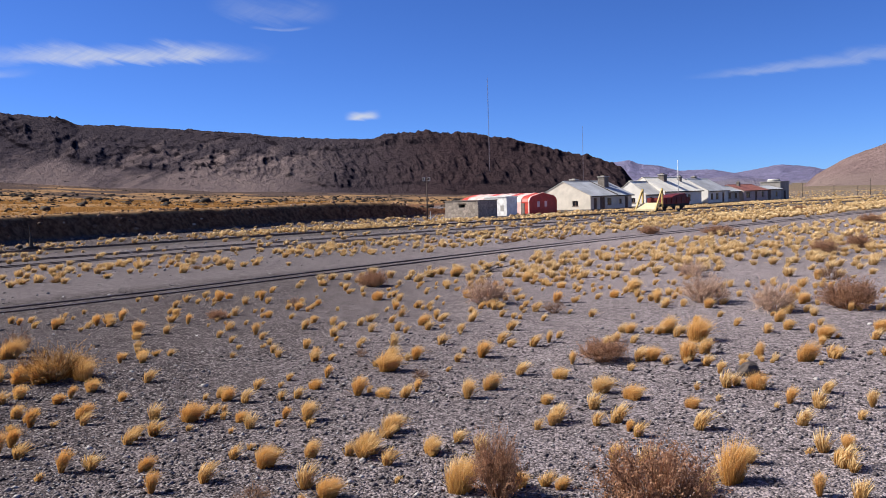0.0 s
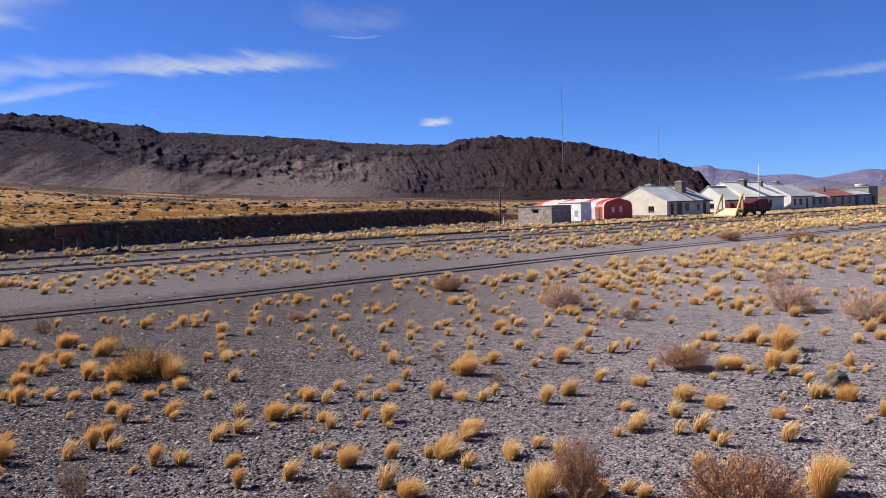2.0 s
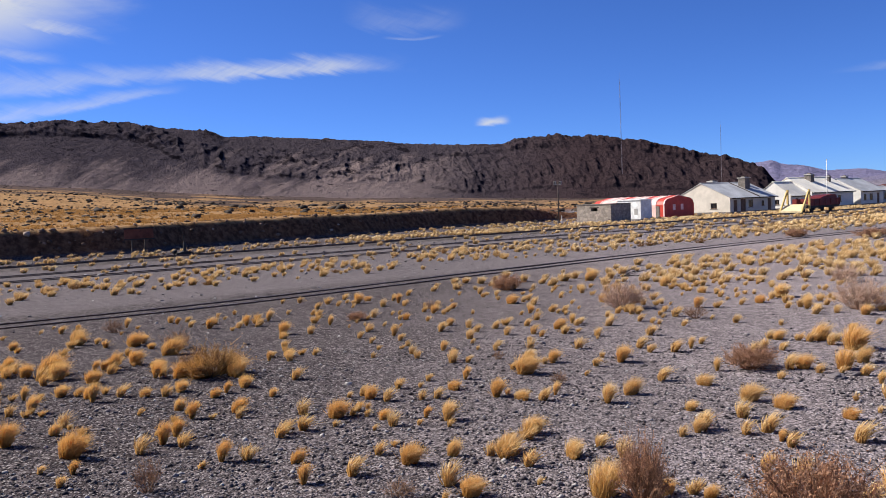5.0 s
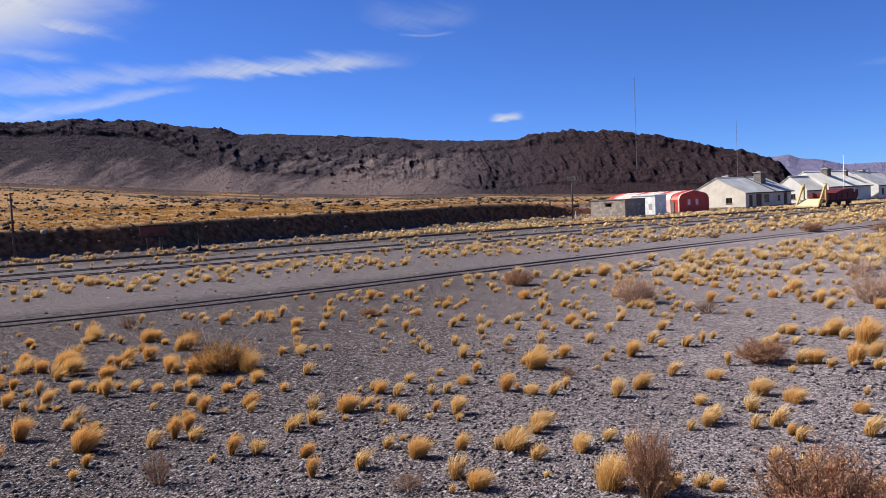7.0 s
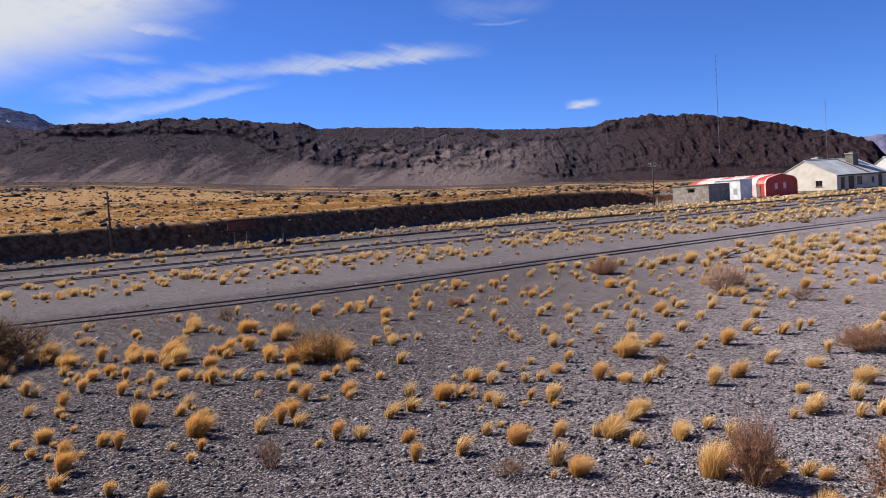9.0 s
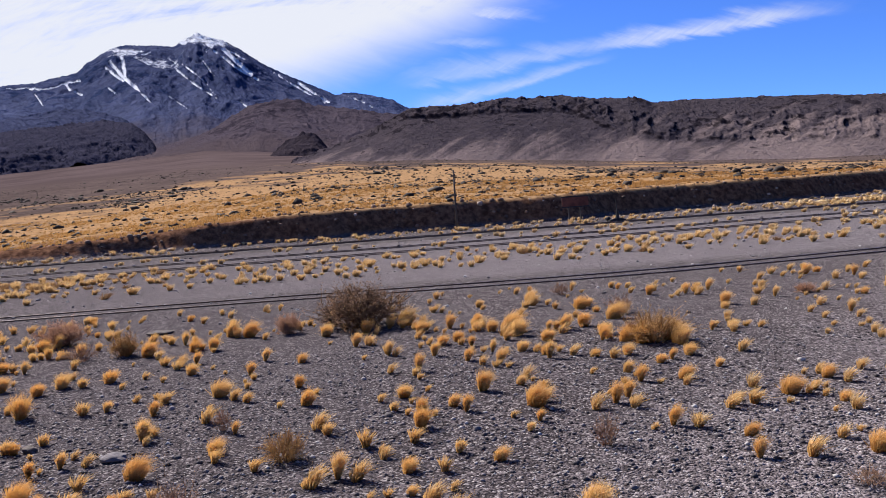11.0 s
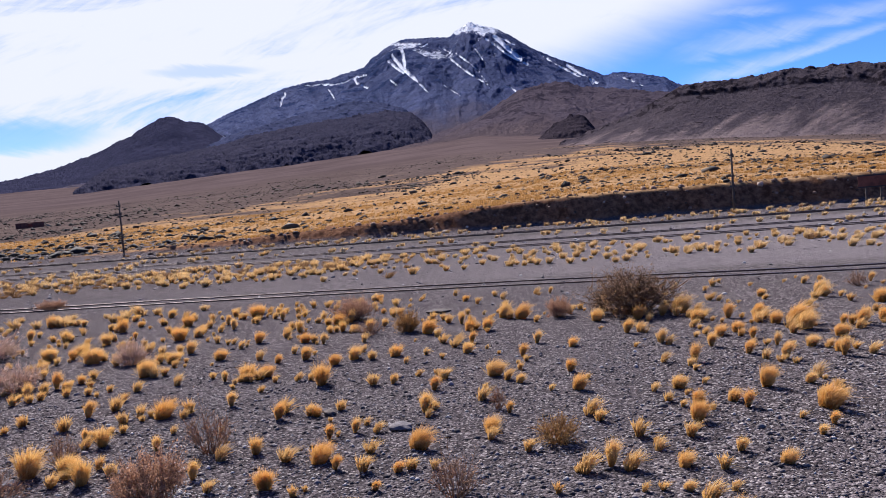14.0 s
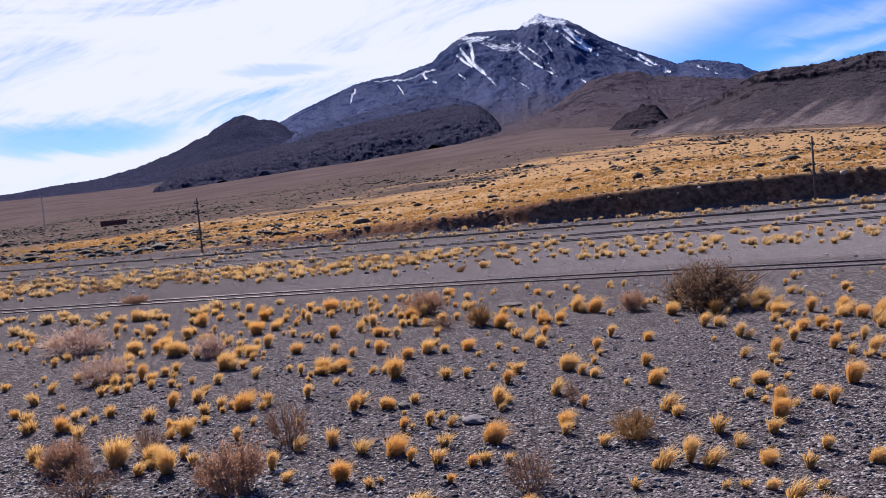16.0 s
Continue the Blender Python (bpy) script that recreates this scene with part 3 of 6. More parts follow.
        Z = Z + 0.14 * crag * smooth(fbm(arc / (k * 0.5), down * 0 + seed, 3, seed + 9), 0.25, 0.5) * smooth(front, 0.93, 1.0) * (S <= 1.06)
    if knobs:
        kk = np.maximum(fbm(arc / (knobs * 3.0), down / (knobs * 6.0) + seed, 3, seed + 9, 0.6), 0)
        Z = Z + knobs * 2.2 * kk * smooth(front, 0.90, 0.985) * (S <= 1.06)
    if rag:       # a ragged toe
        Z = Z + rag * fbm(arc / 45, down / 45, 4, seed + 10, 0.6) * (1 - smooth(front, 0.1, 0.5))
    if fine:
        Z = Z + fine * fbm(arc / (fine * 5), down / (fine * 5), 4, seed + 8) * (0.25 + 0.75 * front)
    drop = np.clip(S - 1.0, 0, None)
    Z = np.where(S > 1, Z - drop * tall * 0.35 * sharp, Z)
    ends = smooth(np.tile(az, (len(s), 1)), az[0], az[0] + 8 * step) * (1 - smooth(np.tile(az, (len(s), 1)), az[-1] - 8 * step, az[-1]))
    Z = np.where(ends < 1, zf + (Z - zf) * (0.3 + 0.7 * ends), Z)
    lying = None
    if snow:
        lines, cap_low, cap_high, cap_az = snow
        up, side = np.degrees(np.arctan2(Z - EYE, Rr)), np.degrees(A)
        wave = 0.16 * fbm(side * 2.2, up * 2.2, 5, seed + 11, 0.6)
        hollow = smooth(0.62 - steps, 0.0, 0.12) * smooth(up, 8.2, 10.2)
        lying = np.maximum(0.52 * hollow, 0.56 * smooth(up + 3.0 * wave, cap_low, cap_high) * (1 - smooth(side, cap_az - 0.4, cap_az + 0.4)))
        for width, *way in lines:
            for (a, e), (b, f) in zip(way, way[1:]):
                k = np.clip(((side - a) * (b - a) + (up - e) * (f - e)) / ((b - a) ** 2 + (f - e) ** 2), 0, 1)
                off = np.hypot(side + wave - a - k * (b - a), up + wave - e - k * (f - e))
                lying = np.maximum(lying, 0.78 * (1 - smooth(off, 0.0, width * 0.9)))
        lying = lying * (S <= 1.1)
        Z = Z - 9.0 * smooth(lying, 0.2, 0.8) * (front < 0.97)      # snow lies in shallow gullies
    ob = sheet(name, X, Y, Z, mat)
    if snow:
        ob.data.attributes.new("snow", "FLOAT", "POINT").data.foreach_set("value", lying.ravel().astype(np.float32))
    return tagged(ob, label, "hill", kind="structure")


LEDGES = [(-14, 0.25, 1.0), (2, 0.28, 1.05), (8, 0.25, 0.92), (12, 0.38, 0.80), (21, 0.42, 0.78), (26, 0.50, 0.78), (29, 0.78, 1.05), (49, 0.84, 1.1)]   # azimuth, crags from and to
hill("lava_ridge", "long dark brown lava ridge with rocky crags and pale scree", M_MESA,
     [(-13.9, -0.2), (-13.0, 0.75), (-12.3, 1.6), (-11.7, 1.9), (-10.9, 2.2), (-8.5, 2.84), (-6, 3.42), (-4.1, 3.9), (-1.4, 4.27), (1.4, 4.44), (4.0, 4.44), (4.8, 4.18),
      (8.2, 4.27), (11.5, 4.5), (13.1, 4.74), (17.2, 5.02), (21.7, 5.32), (23.6, 5.27), (24.6, 5.7), (26.5, 5.88), (31.2, 6.18), (34.8, 6.3), (36.5, 6.05), (38.5, 6.1), (40.3, 6.08),
      (41.6, 5.44), (43.6, 4.6), (46.8, 3.5), (49.0, 2.9)], 500, 640, 0.08, 100, 0.07, 130, seed=3.0, steep=1.15, crag=5.6, fine=0.7, rim=0.05, ledge=LEDGES, knobs=0.42)
hill("foothill", "dark brown foothill with smooth ash slopes", M_FOOT,
     [(60.5, 3.4), (58.5, 3.9), (56.4, 4.4), (54.3, 5.05), (52.5, 6.09), (50.7, 7.03), (49.2, 7.2), (47.8, 7.24), (46.9, 6.8), (45.6, 6.6), (44.3, 6.42), (42.0, 5.98), (40.1, 5.81), (38.6, 5.2), (37, 4.5)],
     1200, 1900, 0.07, 120, 0.20, 190, seed=9.0, steep=1.5, crag=6, fine=1.5, soften=0.3, knobs=3, ledge=[(36, 0.30, 1.2), (46, 0.40, 1.2), (54, 0.6, 1.2), (61, 0.9, 1.2)])
hill("cinder_cone", "small black cinder cone below the foothill", M_CINDER,
     [(50.2, 3.3), (49.4, 4.0), (48.5, 4.6), (47.6, 5.0), (46.9, 5.05), (46.4, 4.6), (46.0, 3.9), (45.4, 3.2)], 930, 1050, 0.04, 60, 0.30, 40, seed=12.0, crag=3, fine=1.2, soften=0.3, knobs=3.0, rag=9)
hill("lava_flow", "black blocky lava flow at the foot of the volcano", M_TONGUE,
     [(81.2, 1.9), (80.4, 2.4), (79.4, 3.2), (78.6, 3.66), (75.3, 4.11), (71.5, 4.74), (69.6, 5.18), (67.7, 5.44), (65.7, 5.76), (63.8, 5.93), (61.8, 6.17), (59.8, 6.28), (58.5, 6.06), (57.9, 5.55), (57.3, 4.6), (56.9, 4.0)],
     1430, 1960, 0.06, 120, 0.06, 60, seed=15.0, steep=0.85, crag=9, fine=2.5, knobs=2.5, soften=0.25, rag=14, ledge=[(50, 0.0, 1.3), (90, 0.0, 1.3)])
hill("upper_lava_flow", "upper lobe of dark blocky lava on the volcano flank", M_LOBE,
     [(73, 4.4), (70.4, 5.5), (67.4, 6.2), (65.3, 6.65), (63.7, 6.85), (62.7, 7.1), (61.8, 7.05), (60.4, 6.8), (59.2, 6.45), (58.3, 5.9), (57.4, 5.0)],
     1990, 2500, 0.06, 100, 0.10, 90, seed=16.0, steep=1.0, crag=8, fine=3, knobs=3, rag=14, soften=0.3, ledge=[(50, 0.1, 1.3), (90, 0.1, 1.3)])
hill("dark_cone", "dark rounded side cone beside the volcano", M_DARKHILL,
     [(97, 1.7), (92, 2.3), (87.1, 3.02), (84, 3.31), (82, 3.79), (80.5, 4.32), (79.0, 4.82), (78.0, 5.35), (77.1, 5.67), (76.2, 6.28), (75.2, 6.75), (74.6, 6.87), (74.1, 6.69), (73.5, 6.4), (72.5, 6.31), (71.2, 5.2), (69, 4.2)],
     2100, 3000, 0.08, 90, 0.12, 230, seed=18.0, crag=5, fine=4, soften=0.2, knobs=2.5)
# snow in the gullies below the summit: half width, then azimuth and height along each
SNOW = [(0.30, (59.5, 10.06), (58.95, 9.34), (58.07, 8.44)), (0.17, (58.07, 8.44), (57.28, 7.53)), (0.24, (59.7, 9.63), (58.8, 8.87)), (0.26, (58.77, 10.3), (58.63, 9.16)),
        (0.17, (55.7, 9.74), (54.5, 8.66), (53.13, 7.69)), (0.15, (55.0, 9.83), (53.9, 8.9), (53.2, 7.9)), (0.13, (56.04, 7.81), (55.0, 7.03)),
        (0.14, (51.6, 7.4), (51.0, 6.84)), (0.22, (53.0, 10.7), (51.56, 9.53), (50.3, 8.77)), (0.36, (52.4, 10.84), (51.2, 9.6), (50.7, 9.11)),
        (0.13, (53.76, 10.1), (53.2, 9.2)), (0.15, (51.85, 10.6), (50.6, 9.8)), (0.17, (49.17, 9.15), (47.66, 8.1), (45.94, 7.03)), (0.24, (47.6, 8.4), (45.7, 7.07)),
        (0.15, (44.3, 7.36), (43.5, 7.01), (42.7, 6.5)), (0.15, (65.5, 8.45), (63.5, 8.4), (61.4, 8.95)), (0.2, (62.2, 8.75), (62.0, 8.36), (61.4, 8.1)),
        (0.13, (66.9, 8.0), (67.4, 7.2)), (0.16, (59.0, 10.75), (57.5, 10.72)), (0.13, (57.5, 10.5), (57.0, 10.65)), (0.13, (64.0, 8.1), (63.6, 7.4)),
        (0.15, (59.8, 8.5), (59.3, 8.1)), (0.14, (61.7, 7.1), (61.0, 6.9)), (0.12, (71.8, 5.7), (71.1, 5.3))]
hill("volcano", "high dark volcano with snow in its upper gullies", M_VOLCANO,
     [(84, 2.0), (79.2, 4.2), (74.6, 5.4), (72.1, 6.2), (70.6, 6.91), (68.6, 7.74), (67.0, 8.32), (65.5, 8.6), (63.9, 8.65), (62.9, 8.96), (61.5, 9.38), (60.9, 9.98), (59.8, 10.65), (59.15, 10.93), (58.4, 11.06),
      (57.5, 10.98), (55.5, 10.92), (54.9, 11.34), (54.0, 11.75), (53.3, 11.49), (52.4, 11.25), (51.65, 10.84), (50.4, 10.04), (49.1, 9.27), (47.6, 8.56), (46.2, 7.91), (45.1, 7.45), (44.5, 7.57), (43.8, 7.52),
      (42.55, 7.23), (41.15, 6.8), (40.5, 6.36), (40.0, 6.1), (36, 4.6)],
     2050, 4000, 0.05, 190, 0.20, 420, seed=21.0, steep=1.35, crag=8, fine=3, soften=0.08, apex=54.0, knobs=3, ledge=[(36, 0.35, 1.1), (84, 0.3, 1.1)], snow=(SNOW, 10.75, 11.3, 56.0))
hill("brown_hill", "smooth reddish brown hill slope across the valley", M_REDHILL,
     [(-22.6, -0.5), (-24.6, 0.85), (-26.2, 1.73), (-28.3, 2.5), (-32, 3.8), (-38, 5.0), (-44, 5.5)], 700, 1150, 0.2, 50, 0.05, 120, seed=25.0, crag=3, fine=1)
hill("distant_mountains", "distant mountain chain, violet haze painted into its brown rock", M_FAR,
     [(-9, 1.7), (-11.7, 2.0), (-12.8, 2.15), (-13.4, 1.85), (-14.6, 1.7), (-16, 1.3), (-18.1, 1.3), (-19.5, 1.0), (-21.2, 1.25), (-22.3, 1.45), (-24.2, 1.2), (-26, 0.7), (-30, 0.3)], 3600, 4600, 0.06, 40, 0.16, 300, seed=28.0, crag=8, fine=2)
hill("low_hills", "low hills below the distant mountains, paled by painted haze", M_FAR,
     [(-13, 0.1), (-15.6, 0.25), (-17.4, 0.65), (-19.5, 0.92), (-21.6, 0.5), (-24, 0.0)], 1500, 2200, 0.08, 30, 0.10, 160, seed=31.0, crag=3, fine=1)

# --- paints and metals of the yard ---------------------------------------------------
M_RAIL = mat_plain("rusty_rail_steel", (0.10, 0.066, 0.055), 0.42, 0.75, 0.3, 0.6, 0.2)
M_CREAM = mat_plain("cream_plaster", (0.55, 0.505, 0.435), 0.9, 0, 0.16, 0.7, 0.2)
M_WHITE = mat_plain("white_plaster", (0.62, 0.60, 0.565), 0.9, 0, 0.12, 0.7, 0.2)
M_PINK = mat_plain("faded_pink_plaster", (0.46, 0.36, 0.34), 0.9, 0, 0.2, 0.8, 0.2)
M_GREYWALL = mat_plain("grey_render", (0.36, 0.35, 0.33), 0.9, 0, 0.2, 0.8, 0.2)
M_ROOF = mat_plain("zinc_roof_sheet", (0.46, 0.47, 0.48), 0.55, 0.35, 0.25, 0.5, 0.2)
M_ROOF2 = mat_plain("cream_roof_sheet", (0.66, 0.63, 0.55), 0.7, 0.0, 0.2, 0.4, 0.2)
M_REDROOF = mat_plain("red_roof_sheet", (0.22, 0.085, 0.07), 0.7, 0.0, 0.3, 0.8, 0.2)
M_STONE = mat_stone_wall()
M_PLINTH = mat_plain("dark_stone_plinth", (0.16, 0.14, 0.125), 0.95, 0, 0.35, 2.0, 0.5)
M_DARKWOOD = mat_plain("dark_timber", (0.055, 0.042, 0.036), 0.9, 0, 0.35, 3.0, 0.3)
M_BROWNDOOR = mat_plain("brown_door_paint", (0.13, 0.075, 0.05), 0.7, 0, 0.3, 2.0, 0.2)
M_REDTARP = mat_plain("red_hut_sheet", (0.50, 0.05, 0.03), 0.55, 0, 0.25, 1.2, 0.2)
M_PALETARP = mat_plain("bleached_pink_sheet", (0.78, 0.52, 0.47), 0.6, 0, 0.25, 1.2, 0.2)
M_WHITEBOX = mat_plain("white_painted_sheet", (0.66, 0.66, 0.65), 0.6, 0.0, 0.25, 1.5, 0.2)
M_YELLOW = mat_plain("yellow_paint", (0.50, 0.35, 0.11), 0.6, 0, 0.25, 1.5, 0.2)
M_APRON = mat_plain("bleached_cream_paint", (0.56, 0.46, 0.28), 0.65, 0, 0.2, 1.5, 0.2)
M_REDIRON = mat_plain("dark_red_iron", (0.14, 0.016, 0.015), 0.6, 0.1, 0.4, 1.5, 0.3)
M_IRON = mat_plain("blackened_iron", (0.035, 0.030, 0.030), 0.7, 0.3, 0.3, 3.0, 0.2)
M_GREYPOLE = mat_plain("weathered_pole_wood", (0.075, 0.058, 0.048), 0.9, 0, 0.35, 4.0, 0.3)
M_GALV = mat_plain("galvanised_steel", (0.42, 0.40, 0.40), 0.5, 0.6, 0.2, 3.0, 0.1)
M_RUSTSIGN = mat_plain("rusted_sign_plate", (0.15, 0.052, 0.036), 0.8, 0.2, 0.4, 2.0, 0.3)
M_MAST = mat_plain("dull_mast_paint", (0.24, 0.22, 0.25), 0.8, 0.0, 0.2, 1.0, 0.1)
M_TANK = mat_plain("grey_tank_concrete", (0.25, 0.235, 0.22), 0.9, 0, 0.3, 0.8, 0.3)


def mat_glass():
    n = Nodes("dark_window_glass", 0.08, 0.0, 0.5)
    n.color((0.012, 0.013, 0.015))
    return n.mat


M_GLASS = mat_glass()

# --- railway ---------------------------------------------------------------------------
RAIL_PROFILE = [(-0.055, 0), (0.055, 0), (0.05, 0.015), (0.012, 0.03), (0.012, 0.085), (0.034, 0.095), (0.034, 0.125), (0.026, 0.132),
                (-0.026, 0.132), (-0.034, 0.125), (-0.034, 0.095), (-0.012, 0.085), (-0.012, 0.03), (-0.05, 0.015)]
GAUGE = 1.1


def near_line(u):
    return 26.0 + 0.55 * math.exp(-((u + 14) / 14) ** 2) - 1.0 * math.exp(-((u - 8) / 9) ** 2) + 1.6 / (1 + math.exp(-(u - 26) / 5)) + 0.01 * max(u - 30, 0)


def rail_mesh(line, off, u0, u1, step, lift):
    us = np.arange(u0, u1 + step / 2, step)
    verts, faces, n = [], [], len(RAIL_PROFILE)
    for i, u in enumerate(us):
        v = line(u) + off
        for a, b in RAIL_PROFILE:
            verts.append((u, v + a, lift + b))
    for i in range(len(us) - 1):
        for k in range(n):
            a, b = i * n + k, i * n + (k + 1) % n
            faces.append((a, b, b + n, a + n))
    return mesh_from("rail", verts, faces, M_RAIL)


def railway(line, u0, u1, step, label, lift=-0.085):
    t = thing("railway_track", YARD, label, "railway track", "station tracks")
    for side in (-0.5, 0.5):
        part("rail", rail_mesh(line, side * GAUGE, u0, u1, step, lift), M_RAIL, t)
    return t


railway(near_line, -140, 230, 2.0, "rusty narrow siding rails half sunk in grey gravel", -0.088)
railway(lambda u: 44.8, -220, 420, 20.0, "rusty rails of the first main track on dark ballast")
railway(lambda u: 49.6, -220, 420, 20.0, "rusty rails of the middle main track on dark ballast")
railway(lambda u: 57.2, -220, 420, 20.0, "rusty rails of the far main track on raised dark ballast", 0.10)


def ballast_bed(v0, width, height, u0, u1):
    """A low gravel shoulder under the far track."""
    us, offs = np.arange(u0, u1, 0.6), np.linspace(-1, 1, 11)
    U, O = np.meshgrid(us, offs)
    V = v0 + O * width
    H = height * (1 - smooth(np.abs(O), 0.45, 1.0)) + 0.03 * fbm(U * 1.7, V * 1.7, 3, 41)
    X, Y = (U - V) * R2, (U + V) * R2
    ob = sheet("ballast_bed", X, Y, ground_z(X, Y) * 0.2 + H - 0.03, M_BALLAST)
    return tagged(ob, "low shoulder of dark railway ballast", "ballast", kind="structure")


def mat_ballast():
    n = Nodes("dark_ballast", 1.0, 0.0, 0.0)
    v = n.voronoi(14.0, out="Color")
    d = n.voronoi(14.0)
    c = n.mix(n.xyz(v)[0], (0.060, 0.052, 0.052), (0.150, 0.130, 0.124))
    c = n.mix(n.range(n.noise(0.35, 6, 0.7), 0.42, 0.68, 0.0, 0.6), c, (0.050, 0.042, 0.043))
    return n.color(c).bump(n.range(d, 0, 0.6, 1.0, 0.0), 1.0, 0.04).mat


M_BALLAST = mat_ballast()
ballast_bed(57.2, 1.9, 0.17, -120, 230)

# --- poles, masts and signs ------------------------------------------------------------


def at_uv(u, v, turn=0.0):
    x, y = (u - v) * R2, (u + v) * R2
    return pose(x, y, float(ground_z(x, y)), 0, 0, 45 + turn)


def at_polar(az, r, turn=0.0):
    x, y = -math.sin(radians(az)) * r, math.cos(radians(az)) * r
    return pose(x, y, float(ground_z(x, y)), 0, 0, az + turn)


def telegraph_pole(m, height, lean, arms, label):
    t = thing("telegraph_pole", m @ pose(0, 0, 0, 0, lean, 0), label, "telegraph pole", "telegraph poles")
    part("post", Geo().tube((0, 0, -0.5), (0, 0, height), 0.10, 0.07, 10), M_GREYPOLE, t, shade=True)
    for k, z in enumerate(arms):
        w = 0.34 if k else 0.30
        arm = part("crossarm", Geo().box(-w, w * 0.45, -0.10, -0.02, z - 0.05, z + 0.05), M_GREYPOLE, t)
        for x in (-w + 0.06, w * 0.45 - 0.06):
            part("insulator", Geo().tube((x, -0.06, z + 0.05), (x, -0.06, z + 0.16), 0.035, 0.025, 6), M_IRON, arm)
    part("cap", Geo().tube((0, 0, height), (0, 0, height + 0.06), 0.09, 0.05, 8), M_IRON, t)
    return t


def lamp_post(m, height):
    t = thing("lamp_post", m, "dark slender yard lamp post with two small floodlights", "lamp post")
    part("post", Geo().tube((0, 0, -0.3), (0, 0, height), 0.09, 0.06, 10), M_GREYPOLE, t, shade=True)
    part("bracket", Geo().box(-0.42, 0.42, -0.04, 0.04, height - 0.42, height - 0.36), M_GALV, t)
    for x in (-0.36, 0.36):
        head = part("floodlight", Geo().box(x - 0.13, x + 0.13, -0.16, 0.10, height - 0.36, height + 0.05), M_GALV, t)
        part("lens", Geo().box(x - 0.10, x + 0.10, -0.168, -0.161, height - 0.30, height - 0.02), M_GLASS, head)
    part("marker_stake", Geo().tube((0.45, -0.2, -0.2), (0.45, -0.2, 1.1), 0.05, 0.05, 6), M_WHITEBOX, t)
    return t


def lattice_mast(m, height, width, label, bays):
    """Three legs and zigzag braces."""
    t = thing("radio_mast", m, label, "radio mast", "radio masts")
    feet = [(width * math.cos(a), width * math.sin(a)) for a in (0.5, 2.594, 4.689)]
    for x, y in feet:
        part("leg", Geo().tube((x, y, -1), (x, y, height), width * 0.16, width * 0.16, 5), M_MAST, t)
    g = Geo()
    for i in range(bays):
        z0, z1 = height * i / bays, height * (i + 1) / bays
        for k in range(3):
            a, b = feet[k], feet[(k + 1) % 3]
            g.tube((*a, z0), (*b, z1), width * 0.10, None, 4).tube((*a, z1), (*b, z1), width * 0.10, None, 4)
    part("bracing", g, M_MAST, t)
    part("antenna", Geo().tube((0, 0, height), (0, 0, height * 1.06), width * 0.15, width * 0.08, 5), M_MAST, t)
    return t


P1 = at_polar(1.12, 104.0, -20)
P2 = at_polar(37.8, 68.5, 30)
P3 = at_polar(78.6, 84.0, 10)
lamp_post(P1, 5.35)
telegraph_pole(P2, 5.0, 0.0, (4.55, 2.9, 2.1), "dark wooden telegraph pole beside the main tracks")
telegraph_pole(P3, 4.85, 0.0, (4.4, 3.6, 1.4), "dark wooden telegraph pole with short step irons")
lattice_mast(at_polar(-3.3, 560.0), 78.0, 0.26, "tall thin lattice radio mast below the ridge", 40)
lattice_mast(at_polar(-9.7, 560.0), 46.0, 0.18, "slender radio mast behind the station houses", 26)
lattice_mast(at_polar(87.6, 420.0), 15.0, 0.28, "thin lattice mast standing on the far steppe", 12)


def switch_stand(m):
    t = thing("switch_stand", m, "black iron hand-thrown switch stand beside the rails", "switch stand")
    part("base", Geo().slab([(-0.62, 0), (0.62, 0), (0.62, 0.1), (0.25, 0.22), (-0.25, 0.22), (-0.62, 0.1)], "y", -0.3, 0.3), M_IRON, t)
    part("column", Geo().tube((0, 0, 0.2), (0, 0, 0.95), 0.17, 0.07, 8), M_IRON, t)
    part("lever", Geo().tube((0, 0, 0.8), (-0.08, 0, 1.75), 0.035, 0.03, 6), M_IRON, t)
    part("weight", Geo().tube((-0.9, 0, 0.15), (-0.62, 0, 0.3), 0.17, 0.15, 8), M_IRON, t)
    return t


switch_stand(at_polar(26.75, 66.5, 15))


def board_sign(m):
    t = thing("station_sign", m, "rust-brown station name board on two wooden posts", "sign")
    for x in (-0.55, 0.45):
        part("post", Geo().box(x - 0.06, x + 0.06, -0.05, 0.05, -0.3, 1.5), M_GREYPOLE, t)
    board = part("board", Geo().box(-1.1, 1.1, -0.10, -0.04, 1.25, 2.15), M_RUSTSIGN, t)
    part("edge_batten", Geo().box(-1.14, 1.14, -0.13, -0.101, 2.08, 2.18), M_IRON, board)
    part("edge_batten", Geo().box(-1.14, 1.14, -0.13, -0.101, 1.22, 1.32), M_IRON, board)
    return t


board_sign(at_polar(29.55, 69.5, 8))

# --- station houses ----------------------------------------------------------------------


